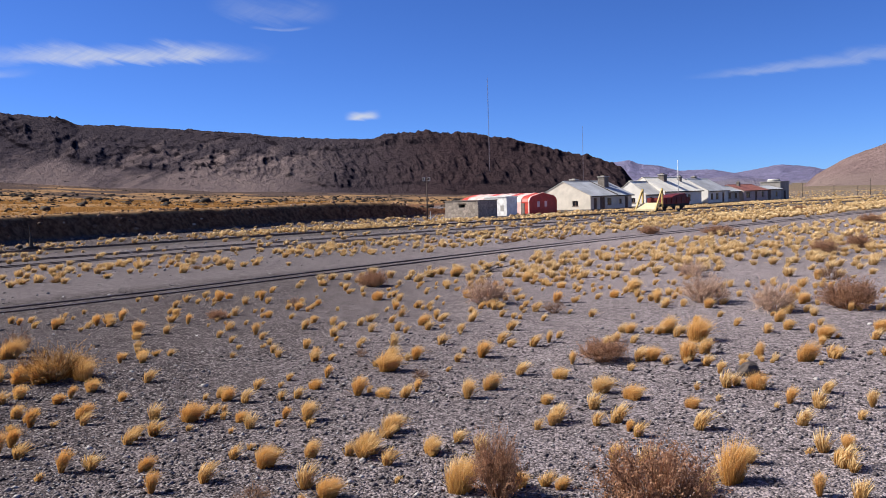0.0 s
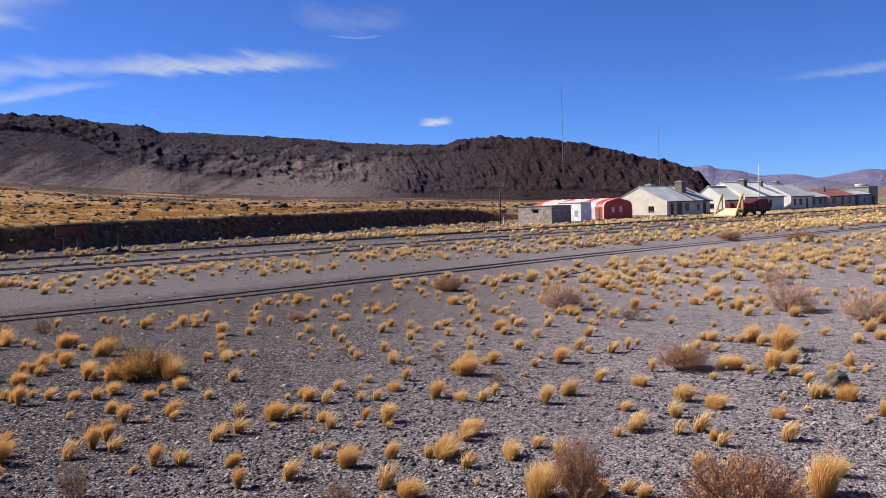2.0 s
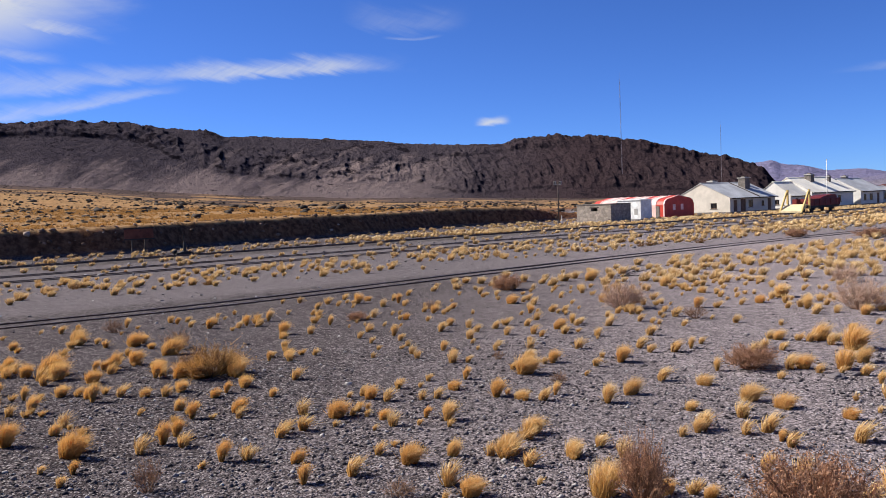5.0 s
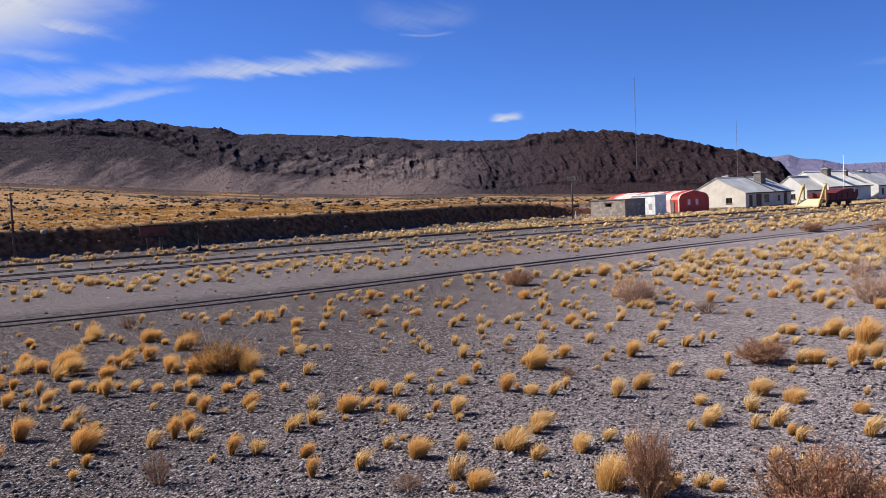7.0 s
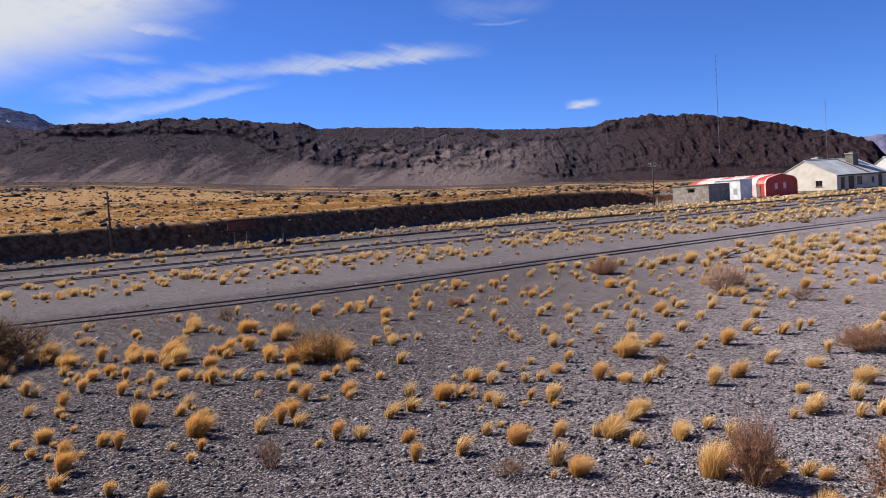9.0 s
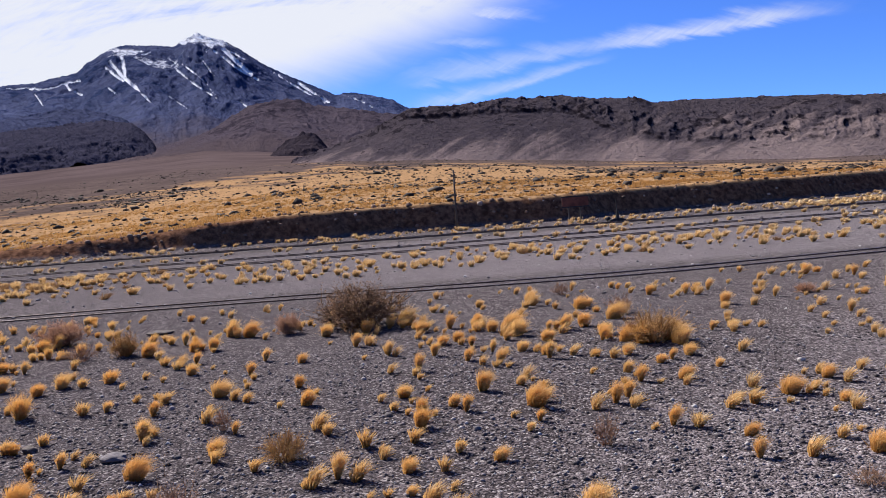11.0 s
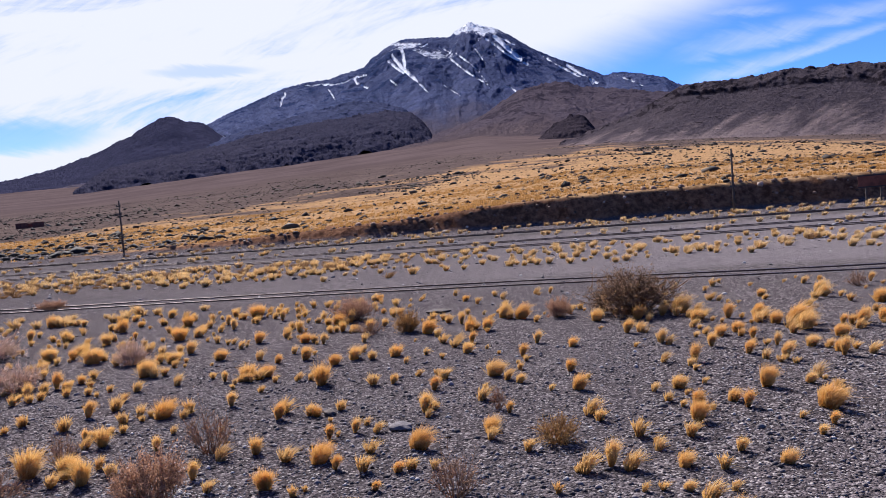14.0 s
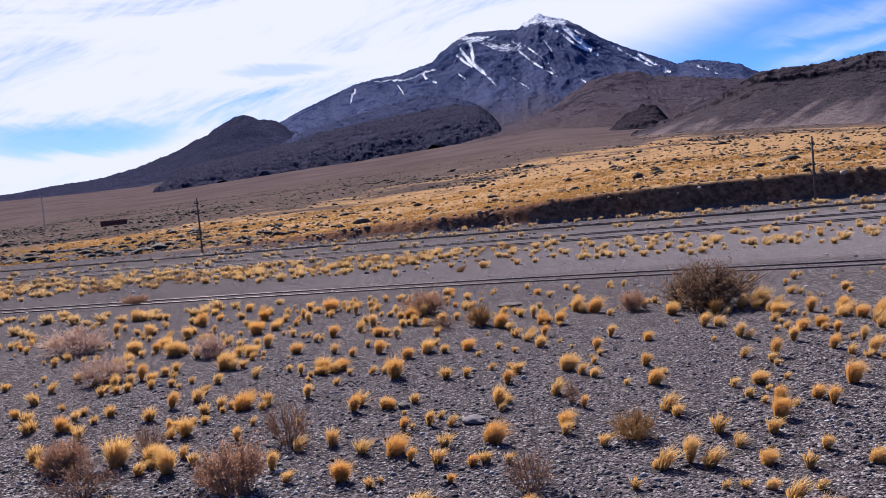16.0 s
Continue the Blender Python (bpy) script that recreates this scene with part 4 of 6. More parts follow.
def wall_x(x0, x1, y0, y1, height, holes, z0=0.0):
    """A wall along x with thickness y0..y1 and rectangular holes (x0, x1, z0, z1), one closed shell."""
    g, seen = Geo(), {}
    xs = sorted({x0, x1, *[h[0] for h in holes], *[h[1] for h in holes]})
    zs = sorted({z0, height, *[h[2] for h in holes], *[h[3] for h in holes]})

    def full(i, k):
        if not (0 <= i < len(xs) - 1 and 0 <= k < len(zs) - 1):
            return False
        mx, mz = (xs[i] + xs[i + 1]) / 2, (zs[k] + zs[k + 1]) / 2
        return not any(h[0] < mx < h[1] and h[2] < mz < h[3] for h in holes)

    def at(i, y, k):
        key = (i, y, k)
        if key not in seen:
            seen[key] = len(g.v)
            g.v.append((xs[i], y, zs[k]))
        return seen[key]

    for i in range(len(xs) - 1):
        for k in range(len(zs) - 1):
            if not full(i, k):
                continue
            for y in (y0, y1):
                g.f.append((at(i, y, k), at(i + 1, y, k), at(i + 1, y, k + 1), at(i, y, k + 1)))
            for di, dk, (a, b), (c, d) in ((-1, 0, (i, k), (i, k + 1)), (1, 0, (i + 1, k), (i + 1, k + 1)), (0, -1, (i, k), (i + 1, k)), (0, 1, (i, k + 1), (i + 1, k + 1))):
                if not full(i + di, k + dk):
                    g.f.append((at(a, y0, b), at(c, y0, d), at(c, y1, d), at(a, y1, b)))
    return g


def swap(g):
    """The same shape with x and y exchanged."""
    o = Geo()
    o.v, o.f = [(y, x, z) for x, y, z in g.v], [f[::-1] for f in g.f]
    return o


def window_parts(parent, x0, x1, z0, z1, y, along="x", bars=1):
    """Frame, pane and sill of one window; y is the wall's outer face, seen from lower y (or lower x)."""
    w = 0.07
    frame_geo = Geo().box(x0, x1, y + 0.06, y + 0.12, z0, z0 + w).box(x0, x1, y + 0.06, y + 0.12, z1 - w, z1)
    frame_geo.box(x0, x0 + w, y + 0.06, y + 0.12, z0 + w, z1 - w).box(x1 - w, x1, y + 0.06, y + 0.12, z0 + w, z1 - w)
    for i in range(bars):
        c = x0 + (x1 - x0) * (i + 1) / (bars + 1)
        frame_geo.box(c - 0.025, c + 0.025, y + 0.065, y + 0.115, z0 + w, z1 - w)
    pane = Geo().box(x0 + w, x1 - w, y + 0.084, y + 0.092, z0 + w, z1 - w)
    sill = Geo().box(x0 - 0.08, x1 + 0.08, y - 0.07, y + 0.05, z0 - 0.08, z0 - 0.004)
    turn = swap if along == "y" else (lambda q: q)
    win = part("window", turn(frame_geo), M_BROWNDOOR, parent)
    part("pane", turn(pane), M_GLASS, win)
    part("sill", turn(sill), M_PLINTH, win)
    return win


def door_parts(parent, x0, x1, z1, y):
    d = part("door", Geo().box(x0 + 0.01, x1 - 0.01, y + 0.10, y + 0.15, 0.02, z1 - 0.01), M_BROWNDOOR, parent)
    for z in (0.25, 1.15):
        part("door_panel", Geo().box(x0 + 0.14, x1 - 0.14, y + 0.085, y + 0.099, z, z + 0.72), M_BROWNDOOR, d)
    part("handle", Geo().tube((x1 - 0.1, y + 0.04, 1.02), (x1 - 0.1, y + 0.10, 1.02), 0.025, None, 6), M_IRON, d)
    return d


def corrugated(x0, x1, y0, z0, y1, z1, pitch=0.16, depth=0.022, thick=0.05):
    """A sheet roof plane from eave (y0, z0) to ridge (y1, z1), ribs running up the slope."""
    n = max(4, int((x1 - x0) / (pitch / 2)))
    xs = np.linspace(x0, x1, n + 1)
    verts, faces = [], []
    for i, x in enumerate(xs):
        d = depth if i % 2 else 0.0
        verts += [(x, y0, z0 + d), (x, y1, z1 + d), (x, y1, z1 - thick), (x, y0, z0 - thick)]
    for i in range(n):
        a, b = 4 * i, 4 * i + 4
        faces += [(a, b, b + 1, a + 1), (a + 3, a + 2, b + 2, b + 3), (a, a + 3, b + 3, b), (a + 1, b + 1, b + 2, a + 2)]
    faces += [(0, 1, 2, 3), (4 * n, 4 * n + 3, 4 * n + 2, 4 * n + 1)]
    return Geo().add(verts, faces)


def house(name, m, length, width, eave, ridge, wall_mat, roof_mat, label, front_holes, end_windows, doors, chimneys, over=0.35):
    """A gabled house: x along the ridge, front wall at y = 0, gable at x = 0."""
    t = thing(name, m, label, "house", "station houses")
    th, mid = 0.3, width / 2
    part("plinth", Geo().box(-0.06, length + 0.06, -0.06, width + 0.06, -0.6, 0.28), M_PLINTH, t)
    front = part("front_wall", wall_x(0, length, 0, th, eave, front_holes, 0.282), wall_mat, t)
    part("back_wall", Geo().box(0, length, width - th, width, 0.282, eave), wall_mat, t)
    gable_holes = [(a, b, c, d) for a, b, c, d in end_windows]
    gable = swap(wall_x(th, width - th, 0, th, eave, gable_holes, 0.282))
    gable.slab([(0, eave), (width, eave), (mid, ridge)], "x", 0, th)
    gable_ob = part("gable_wall", gable, wall_mat, t)
    far_gable = Geo().box(length - th, length, th, width - th, 0.282, eave).slab([(0, eave), (width, eave), (mid, ridge)], "x", length - th, length)
    part("gable_wall", far_gable, wall_mat, t)
    for a, b, c, d in gable_holes:
        window_parts(gable_ob, a, b, c, d, 0.0, "y")
    for h in front_holes:
        if h in doors:
            door_parts(front, h[0], h[1], h[3], 0.0)
        else:
            window_parts(front, *h, 0.0)
    k = (ridge - eave) / mid
    zo = 0.06
    roof = part("roof", corrugated(-over * 0.3, length + over, -over, eave - over * k + zo, mid, ridge + zo), roof_mat, t)
    part("roof_back", swap_y(corrugated(-over * 0.3, length + over, -over, eave - over * k + zo, mid, ridge + zo), width), roof_mat, t)
    part("ridge_cap", Geo().slab([(mid - 0.2, ridge + zo - 0.02), (mid, ridge + zo + 0.07), (mid + 0.2, ridge + zo - 0.02)], "x", -over * 0.3, length + over), roof_mat, roof)
    part("fascia", Geo().box(-over * 0.3, length + over, -over - 0.03, -over - 0.004, eave - over * k - 0.10, eave - over * k + 0.05), M_DARKWOOD, t)
    for cx, cy, s, top in chimneys:
        c = part("chimney", Geo().box(cx - s, cx + s, cy - s, cy + s, eave, top), M_PLINTH, t, "dark stone chimney")
        part("chimney_cap", Geo().box(cx - s - 0.1, cx + s + 0.1, cy - s - 0.1, cy + s + 0.1, top, top + 0.14), M_GREYWALL, c)
        part("flue", Geo().box(cx - s * 0.5, cx + s * 0.5, cy - s * 0.5, cy + s * 0.5, top + 0.142, top + 0.3), M_PLINTH, c)
    return t


def swap_y(g, width):
    o = Geo()
    o.v, o.f = [(x, width - y, z) for x, y, z in g.v], [f[::-1] for f in g.f]
    return o


def yard(u, v, z=0.0):
    return YARD @ pose(u, v, z)


h1_door, h1_porch, h1_door2 = (0.85, 1.8, 0.285, 2.0), (2.6, 4.0, 0.285, 2.1), (9.6, 10.6, 0.285, 2.1)
station = house("station_house", yard(105.4, 73.4), 11.6, 10.2, 2.42, 4.68, M_CREAM, M_ROOF, "cream station house with grey sheet roof and stone chimneys",
                [h1_door, h1_porch, (4.6, 5.8, 0.85, 1.95), (8.0, 8.7, 0.95, 1.75), h1_door2], [(2.3, 3.4, 0.8, 1.65)],
                [h1_door, h1_porch, h1_door2], [(8.3, 3.2, 0.62, 5.3), (9.8, 4.5, 0.35, 5.15), (4.4, 6.2, 0.5, 4.95)])
part("roof_step", Geo().slab([(-0.36, 2.36), (5.1, 4.74), (5.1, 4.86), (-0.36, 2.48)], "x", 6.9, 7.02), M_DARKWOOD, station)
h2_door = (3.0, 3.9, 0.285, 2.15)
house("station_house", yard(127.2, 73.2), 13.0, 8.8, 2.75, 5.2, M_WHITE, M_ROOF2, "large white station house with pale sheet roof",
      [(1.0, 2.0, 0.9, 2.0), h2_door, (5.2, 6.2, 0.9, 2.0), (8.0, 9.0, 0.9, 2.0)], [(1.6, 2.6, 0.9, 1.9)], [h2_door], [(5.2, 3.4, 0.55, 5.6), (10.5, 3.0, 0.3, 5.2)])
house("outbuilding", yard(122.0, 73.8), 5.0, 6.2, 2.4, 4.55, M_WHITE, M_ROOF2, "small white gabled outbuilding beside the large house",
      [(1.4, 2.2, 0.9, 1.8)], [(2.0, 2.8, 0.9, 1.7)], [], [])
h3_door = (5.6, 6.5, 0.285, 2.1)
house("station_house", yard(143.2, 73.4), 7.8, 8.8, 2.6, 4.85, M_WHITE, M_ROOF, "white gabled house with grey sheet roof beside the tracks",
      [(1.0, 1.9, 0.9, 2.0), (3.0, 4.1, 0.9, 2.0), h3_door], [(5.2, 6.2, 0.9, 1.9)], [h3_door], [(4.0, 5.0, 0.4, 5.2)])
house("outbuilding", yard(151.4, 73.8), 5.4, 5.0, 2.3, 3.2, M_GREYWALL, M_ROOF, "low grey annex with a sheet roof",
      [(0.8, 1.8, 0.9, 1.9), (3.4, 4.4, 0.9, 1.9)], [], [], [])
h4_door = (5.0, 6.0, 0.285, 2.1)
house("station_house", yard(157.2, 73.0), 10.6, 7.0, 2.35, 3.5, M_PINK, M_REDROOF, "faded pink house with a rusty red roof",
      [(1.0, 2.6, 0.9, 1.95), h4_door, (8.0, 9.0, 0.9, 2.0)], [(2.2, 3.6, 0.9, 1.9)], [h4_door], [(3.0, 2.6, 0.3, 4.0)])
house("outbuilding", yard(168.8, 73.6), 7.2, 5.0, 2.45, 3.1, M_GREYWALL, M_ROOF, "small grey shed with a pale door",
      [(0.8, 2.4, 0.285, 2.3), (4.6, 5.6, 0.9, 1.9)], [], [(0.8, 2.4, 0.285, 2.3)], [])


def water_tank(m):
    t = thing("water_tank", m, "grey concrete water tower with a pale tank on top", "water tank")
    part("tower", Geo().box(-2.2, 2.2, -2.2, 2.2, -0.4, 3.9), M_TANK, t)
    part("cornice", Geo().box(-2.35, 2.35, -2.35, 2.35, 3.9, 4.05), M_TANK, t)
    drum = part("drum", Geo().tube((-0.4, 0, 4.05), (-0.4, 0, 4.45), 1.3, 1.3, 18), M_GREYWALL, t, shade=False)
    part("lid", Geo().tube((-0.4, 0, 4.45), (-0.4, 0, 4.55), 1.38, 1.2, 18), M_WHITE, drum)
    part("pipe", Geo().tube((2.3, -1.2, 0.0), (2.3, -1.2, 3.7), 0.1, 0.1, 8), M_IRON, t)
    part("doorway", Geo().box(-0.5, 0.5, -2.24, -2.204, 0.0, 2.0), M_DARKWOOD, t)
    return t


water_tank(yard(179.0, 76.2))


def flag_pole(m, height):
    t = thing("flag_pole", m, "thin white flag pole in front of the houses", "flag pole")
    part("pole", Geo().tube((0, 0, -0.3), (0, 0, height), 0.075, 0.045, 8), M_WHITEBOX, t, shade=True)
    part("foot", Geo().box(-0.35, 0.35, -0.35, 0.35, -0.2, 0.25), M_GREYWALL, t)
    part("finial", Geo().tube((0, 0, height), (0, 0, height + 0.12), 0.08, 0.04, 8), M_WHITEBOX, t)
    return t


flag_pole(at_polar(-15.95, 138.0), 7.5)


def stone_hut(m):
    t = thing("stone_hut", m, "roofless low hut of grey rubble stone", "hut")
    L, W, H = 3.6, 5.8, 2.26
    part("gable_wall", swap(wall_x(0, W, 0, 0.45, H, [(2.2, 3.3, 1.45, 1.85)])), M_STONE, t)
    part("front_wall", Geo().box(0.452, L, 0, 0.45, 0, H), M_STONE, t)
    part("back_wall", Geo().box(0.452, L, W - 0.45, W, 0, H), M_STONE, t)
    part("end_wall", Geo().box(L - 0.45, L, 0.452, W - 0.452, 0, H), M_STONE, t)
    part("coping", Geo().box(-0.08, L + 0.08, -0.08, W + 0.08, H, H + 0.10), M_PLINTH, t)
    part("lintel", swap(Geo().box(2.0, 3.5, -0.02, 0.3, 1.852, 1.98)), M_DARKWOOD, t)
    return t


stone_hut(yard(75.5, 69.4))


def arched_hut(m, length, width):
    """A sheet hut with a rounded roof; x along the front, y runs back."""
    t = thing("arched_hut", m, "red sheet-metal hut with rounded ribbed roof and bleached panels", "hut")
    H = 3.15
    prof = [(0, 0), (0, 1.95), (0.22, 2.4), (0.7, 2.7), (width / 2, H), (width - 0.7, 2.7), (width - 0.22, 2.4), (width, 1.95), (width, 0)]
    bays = 9
    for i in range(bays):
        y0, y1 = length * i / bays, length * (i + 1) / bays
        pale = i in (1, 3, 4, 6, 7)
        shell = Geo()
        inner = [(width / 2 + (x - width / 2) * 0.97, z * 0.985) for x, z in prof]
        ring = prof + inner[::-1]
        shell.slab(ring, "y", y0 + 0.01, y1 - 0.01)
        part("shell_panel", shell, M_PALETARP if pale else M_REDTARP, t)
        rib = [(width / 2 + (x - width / 2) * 1.02, z * 1.018) for x, z in prof]
        part("rib", Geo().slab(rib + prof[::-1], "y", y0 + 0.04, y0 + 0.24), M_PALETARP, t)
    front = part("front_panel", Geo().slab([(x * 0.995 + 0.01, z * 0.99) for x, z in prof], "y", 0.06, 0.12), M_REDTARP, t)
    for x in (width * 0.28, width * 0.55):
        part("window", Geo().box(x, x + 0.55, 0.03, 0.058, 1.15, 1.95), M_PALETARP, front)
    part("back_panel", Geo().slab([(x * 0.995 + 0.01, z * 0.99) for x, z in prof], "y", length - 0.12, length - 0.06), M_REDTARP, t)
    for y in (0.9, 2.5, 4.6):
        part("side_door", Geo().box(-0.05, -0.012, y, y + 0.7, 0.05, 1.75), M_PLINTH, t)
    return t


arched_hut(yard(90.1, 73.0, -0.1), 13.3, 6.3)


def white_cabin(m):
    t = thing("storage_cabin", m, "white painted sheet cabin with a dark open side", "cabin")
    part("body", Geo().box(0, 2.2, 0, 4.0, 0.1, 2.6), M_WHITEBOX, t)
    part("roof", Geo().slab([(-0.1, 2.6), (4.1, 2.6), (4.1, 2.7), (2.0, 2.82), (-0.1, 2.7)], "x", -0.1, 2.3), M_WHITEBOX, t)
    part("skid", Geo().box(0, 2.2, 0.1, 0.3, -0.1, 0.1), M_IRON, t)
    part("skid", Geo().box(0, 2.2, 3.7, 3.9, -0.1, 0.1), M_IRON, t)
    part("hatch", Geo().box(-0.02, -0.002, 0.5, 1.1, 0.7, 1.5), M_GREYWALL, t)
    return t


white_cabin(yard(84.0, 72.0))


def platform():
    t = thing("platform_edge", yard(0, 0), "low dark stone platform edge in front of the houses", "platform", kind="structure")
    u = 74.0
    while u < 205:
        w = random.uniform(1.6, 2.4)
        part("kerb_stone", Geo().box(u, u + w - 0.03, 66.6 + random.uniform(-0.05, 0.05), 67.2, -0.2, 0.20 + random.uniform(-0.05, 0.04)), M_PLINTH, t)
        u += w
    return t


platform()


def snow_plough(m):
    """A yellow plough frame with a dark red wagon body behind it, on the rails."""
    t = thing("track_wagon", m, "dark red rail wagon with a yellow steel plough frame", "rail wagon")
    part("underframe", Geo().box(1.6, 9.6, -1.1, 1.1, 0.55, 0.85), M_IRON, t)
    body = part("body", Geo().box(2.6, 9.4, -1.25, 1.25, 0.85, 1.72), M_REDIRON, t)
    part("engine_cover", Geo().slab([(5.2, 1.72), (9.2, 1.72), (9.1, 2.1), (8.6, 2.2), (7.0, 2.1), (5.6, 1.9)], "y", -1.0, 1.0), M_REDIRON, body)
    for x in (3.3, 4.6, 5.9, 7.2, 8.5, 9.25):
        part("side_rib", Geo().box(x, x + 0.12, -1.31, -1.252, 0.9, 1.68), M_REDIRON, body)
    for x in (3.9, 8.4):
        for s in (-1, 1):
            w = part("wheel", Geo().tube((x, s * 0.52, 0.42), (x, s * 0.62, 0.42), 0.42, 0.42, 16), M_IRON, t)
            part("axle_box", Geo().box(x - 0.16, x + 0.16, s * 0.9 - 0.1, s * 0.9 + 0.1, 0.3, 0.6), M_IRON, w)
    part("blade", Geo().slab([(0.1, 0.1), (0.35, 0.1), (1.7, 0.95), (1.7, 1.1), (1.45, 1.1), (0.1, 0.3)], "y", -1.35, 1.35), M_APRON, t, "bleached cream steel blade")
    for s in (-1.45, 1.45):
        arm = part("plough_arm", Geo().slab([(0.0, 0.1), (0.26, 0.1), (1.86, 2.62), (1.62, 2.72)], "y", s - 0.08, s + 0.08), M_YELLOW, t)
        part("post", Geo().box(1.80, 2.02, s - 0.09, s + 0.09, 0.5, 2.95), M_YELLOW, arm)
        part("stay", Geo().tube((0.7, s, 1.1), (1.9, s, 0.8), 0.06, None, 6), M_YELLOW, arm)
    return t


snow_plough(yard(94.3, 57.2, 0.16))


def ruin(m):
    t = thing("ruined_shed", m, "small ruined shed of dark brown adobe on the steppe", "shed")
    part("wall", wall_x(-4.6, 4.6, -1.5, -1.1, 1.9, [(-0.6, 0.6, 0.3, 1.7)]), M_RUSTSIGN, t)
    part("back_wall", Geo().box(-4.6, 4.6, 1.1, 1.5, -1, 1.6), M_RUSTSIGN, t)
    part("end_wall", Geo().box(-4.6, -4.2, -1.098, 1.098, -1, 1.9), M_RUSTSIGN, t)
    part("end_wall", Geo().box(4.2, 4.6, -1.098, 1.098, -1, 1.5), M_RUSTSIGN, t)
    part("rubble", Geo().slab([(4.6, -0.5), (7.5, -0.5), (6.6, 0.5), (5.4, 0.9)], "y", -0.9, 0.8), M_PLINTH, t)
    return t


ruin(at_polar(83.6, 330.0))


def far_pole(az, r, h):
    return telegraph_pole(at_polar(az, r, 20), h, 0.0, (h * 0.9,), "dark telegraph pole far along the line")


for az, r, h in ((-23.6, 255, 3.9), (-25.4, 240, 2.9), (-27.45, 243, 4.2), (-26.74, 250, 2.4)):
    far_pole(az, r, h)

# --- grass, bushes and stones ---------------------------------------------------------------
rng = np.random.default_rng(7)
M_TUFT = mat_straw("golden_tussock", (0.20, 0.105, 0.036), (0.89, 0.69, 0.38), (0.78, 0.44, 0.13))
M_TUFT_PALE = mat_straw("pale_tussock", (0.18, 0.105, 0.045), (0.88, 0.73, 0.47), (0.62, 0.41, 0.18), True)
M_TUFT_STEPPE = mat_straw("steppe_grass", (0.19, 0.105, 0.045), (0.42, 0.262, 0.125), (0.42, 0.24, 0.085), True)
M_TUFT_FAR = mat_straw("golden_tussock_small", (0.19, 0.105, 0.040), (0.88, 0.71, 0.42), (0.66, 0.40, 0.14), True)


def tip_values(me, tips):
    """Stores how far along its blade each point lies, 0 at the root, 1 at the tip."""
    me.attributes.new("tip", "FLOAT", "POINT").data.foreach_set("value", np.asarray(tips, np.float32))
    return me


def tuft_lists(rg, blades, radius, height, wind, spread, fat=1.0, nod=0.25, plumes=2):
    """A brush of dry grass in a few plumes: fine blades rise close together, fan out and bend over with the wind."""
    verts, faces, tips = [], [], []
    blow = np.array((wind[0], wind[1], 0.0))
    heads = []
    for k in range(plumes):
        a = rg.uniform(0, 2 * math.pi)
        far = radius * rg.uniform(0.5, 1.0) if k else radius * 0.15
        heads.append((np.array((far * math.cos(a), far * math.sin(a), -0.015)), a, 1.0 if k == 0 else rg.uniform(0.55, 0.95), rg.normal(0, 0.12, 2)))
    for i in range(blades):
        root, _, tall, tilt = heads[min(int(rg.uniform(0, 1) ** 1.4 * plumes), plumes - 1)]
        a, q = rg.uniform(0, 2 * math.pi), math.sqrt(rg.uniform(0, 1))
        p = root + np.array((radius * 0.78 * q * math.cos(a), radius * 0.78 * q * math.sin(a), 0.0))
        lean, turn = q * spread * 0.62 + rg.normal(0, 0.10), a + rg.normal(0, 0.5)
        if rg.uniform(0, 1) < 0.06:
            lean *= 2.0
        way = np.array((math.sin(lean) * math.cos(turn) + tilt[0], math.sin(lean) * math.sin(turn) + tilt[1], math.cos(lean)))
        length = height * tall * (1.0 - 0.16 * q * q) * (0.42 + 0.72 * rg.uniform(0, 1) ** 0.8)
        side = np.cross(way, (0.2 + rg.normal(0, 0.5), 0.3 + rg.normal(0, 0.5), 0.6))
        side = side / (np.linalg.norm(side) + 1e-9) * rg.uniform(0.0013, 0.0028) * fat
        out = np.array((math.cos(turn), math.sin(turn), 0.0)) * (0.2 + 0.5 * q) * spread
        droop = rg.uniform(0.6, 1.5)
        k = len(verts)
        for s, w in ((0.0, 0.8), (0.55, 1.0)):
            c = p + way * length * s + (out * nod + blow * 0.9 + np.array((0, 0, -0.5 * nod))) * length * s ** 2.2 * droop
            verts += [tuple(c - side * w), tuple(c + side * w)]
            tips += [s, s]
        c = p + way * length + (out * nod * 1.1 + blow * 1.1 + np.array((0, 0, -0.9 * nod))) * length * droop
        verts.append(tuple(c))
        tips.append(1.0)
        faces += [(k, k + 1, k + 3, k + 2), (k + 2, k + 3, k + 4)]
    return verts, faces, tips


ICO_T = (1 + 5 ** 0.5) / 2
ICO = np.array([(-1, ICO_T, 0), (1, ICO_T, 0), (-1, -ICO_T, 0), (1, -ICO_T, 0), (0, -1, ICO_T), (0, 1, ICO_T), (0, -1, -ICO_T), (0, 1, -ICO_T),
                (ICO_T, 0, -1), (ICO_T, 0, 1), (-ICO_T, 0, -1), (-ICO_T, 0, 1)]) / 1.9
ICO_F = np.array([(0, 11, 5), (0, 5, 1), (0, 1, 7), (0, 7, 10), (0, 10, 11), (1, 5, 9), (5, 11, 4), (11, 10, 2), (10, 7, 6), (7, 1, 8),
                  (3, 9, 4), (3, 4, 2), (3, 2, 6), (3, 6, 8), (3, 8, 9), (4, 9, 5), (2, 4, 11), (6, 2, 10), (8, 6, 7), (9, 8, 1)])
WIND = (0.27, 0.06)


def tuft_mesh(blades, radius, height, spread, plumes):
    v, f, tips = tuft_lists(rng, blades, radius, height, WIND, spread, plumes=plumes)
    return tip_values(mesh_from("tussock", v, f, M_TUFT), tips)


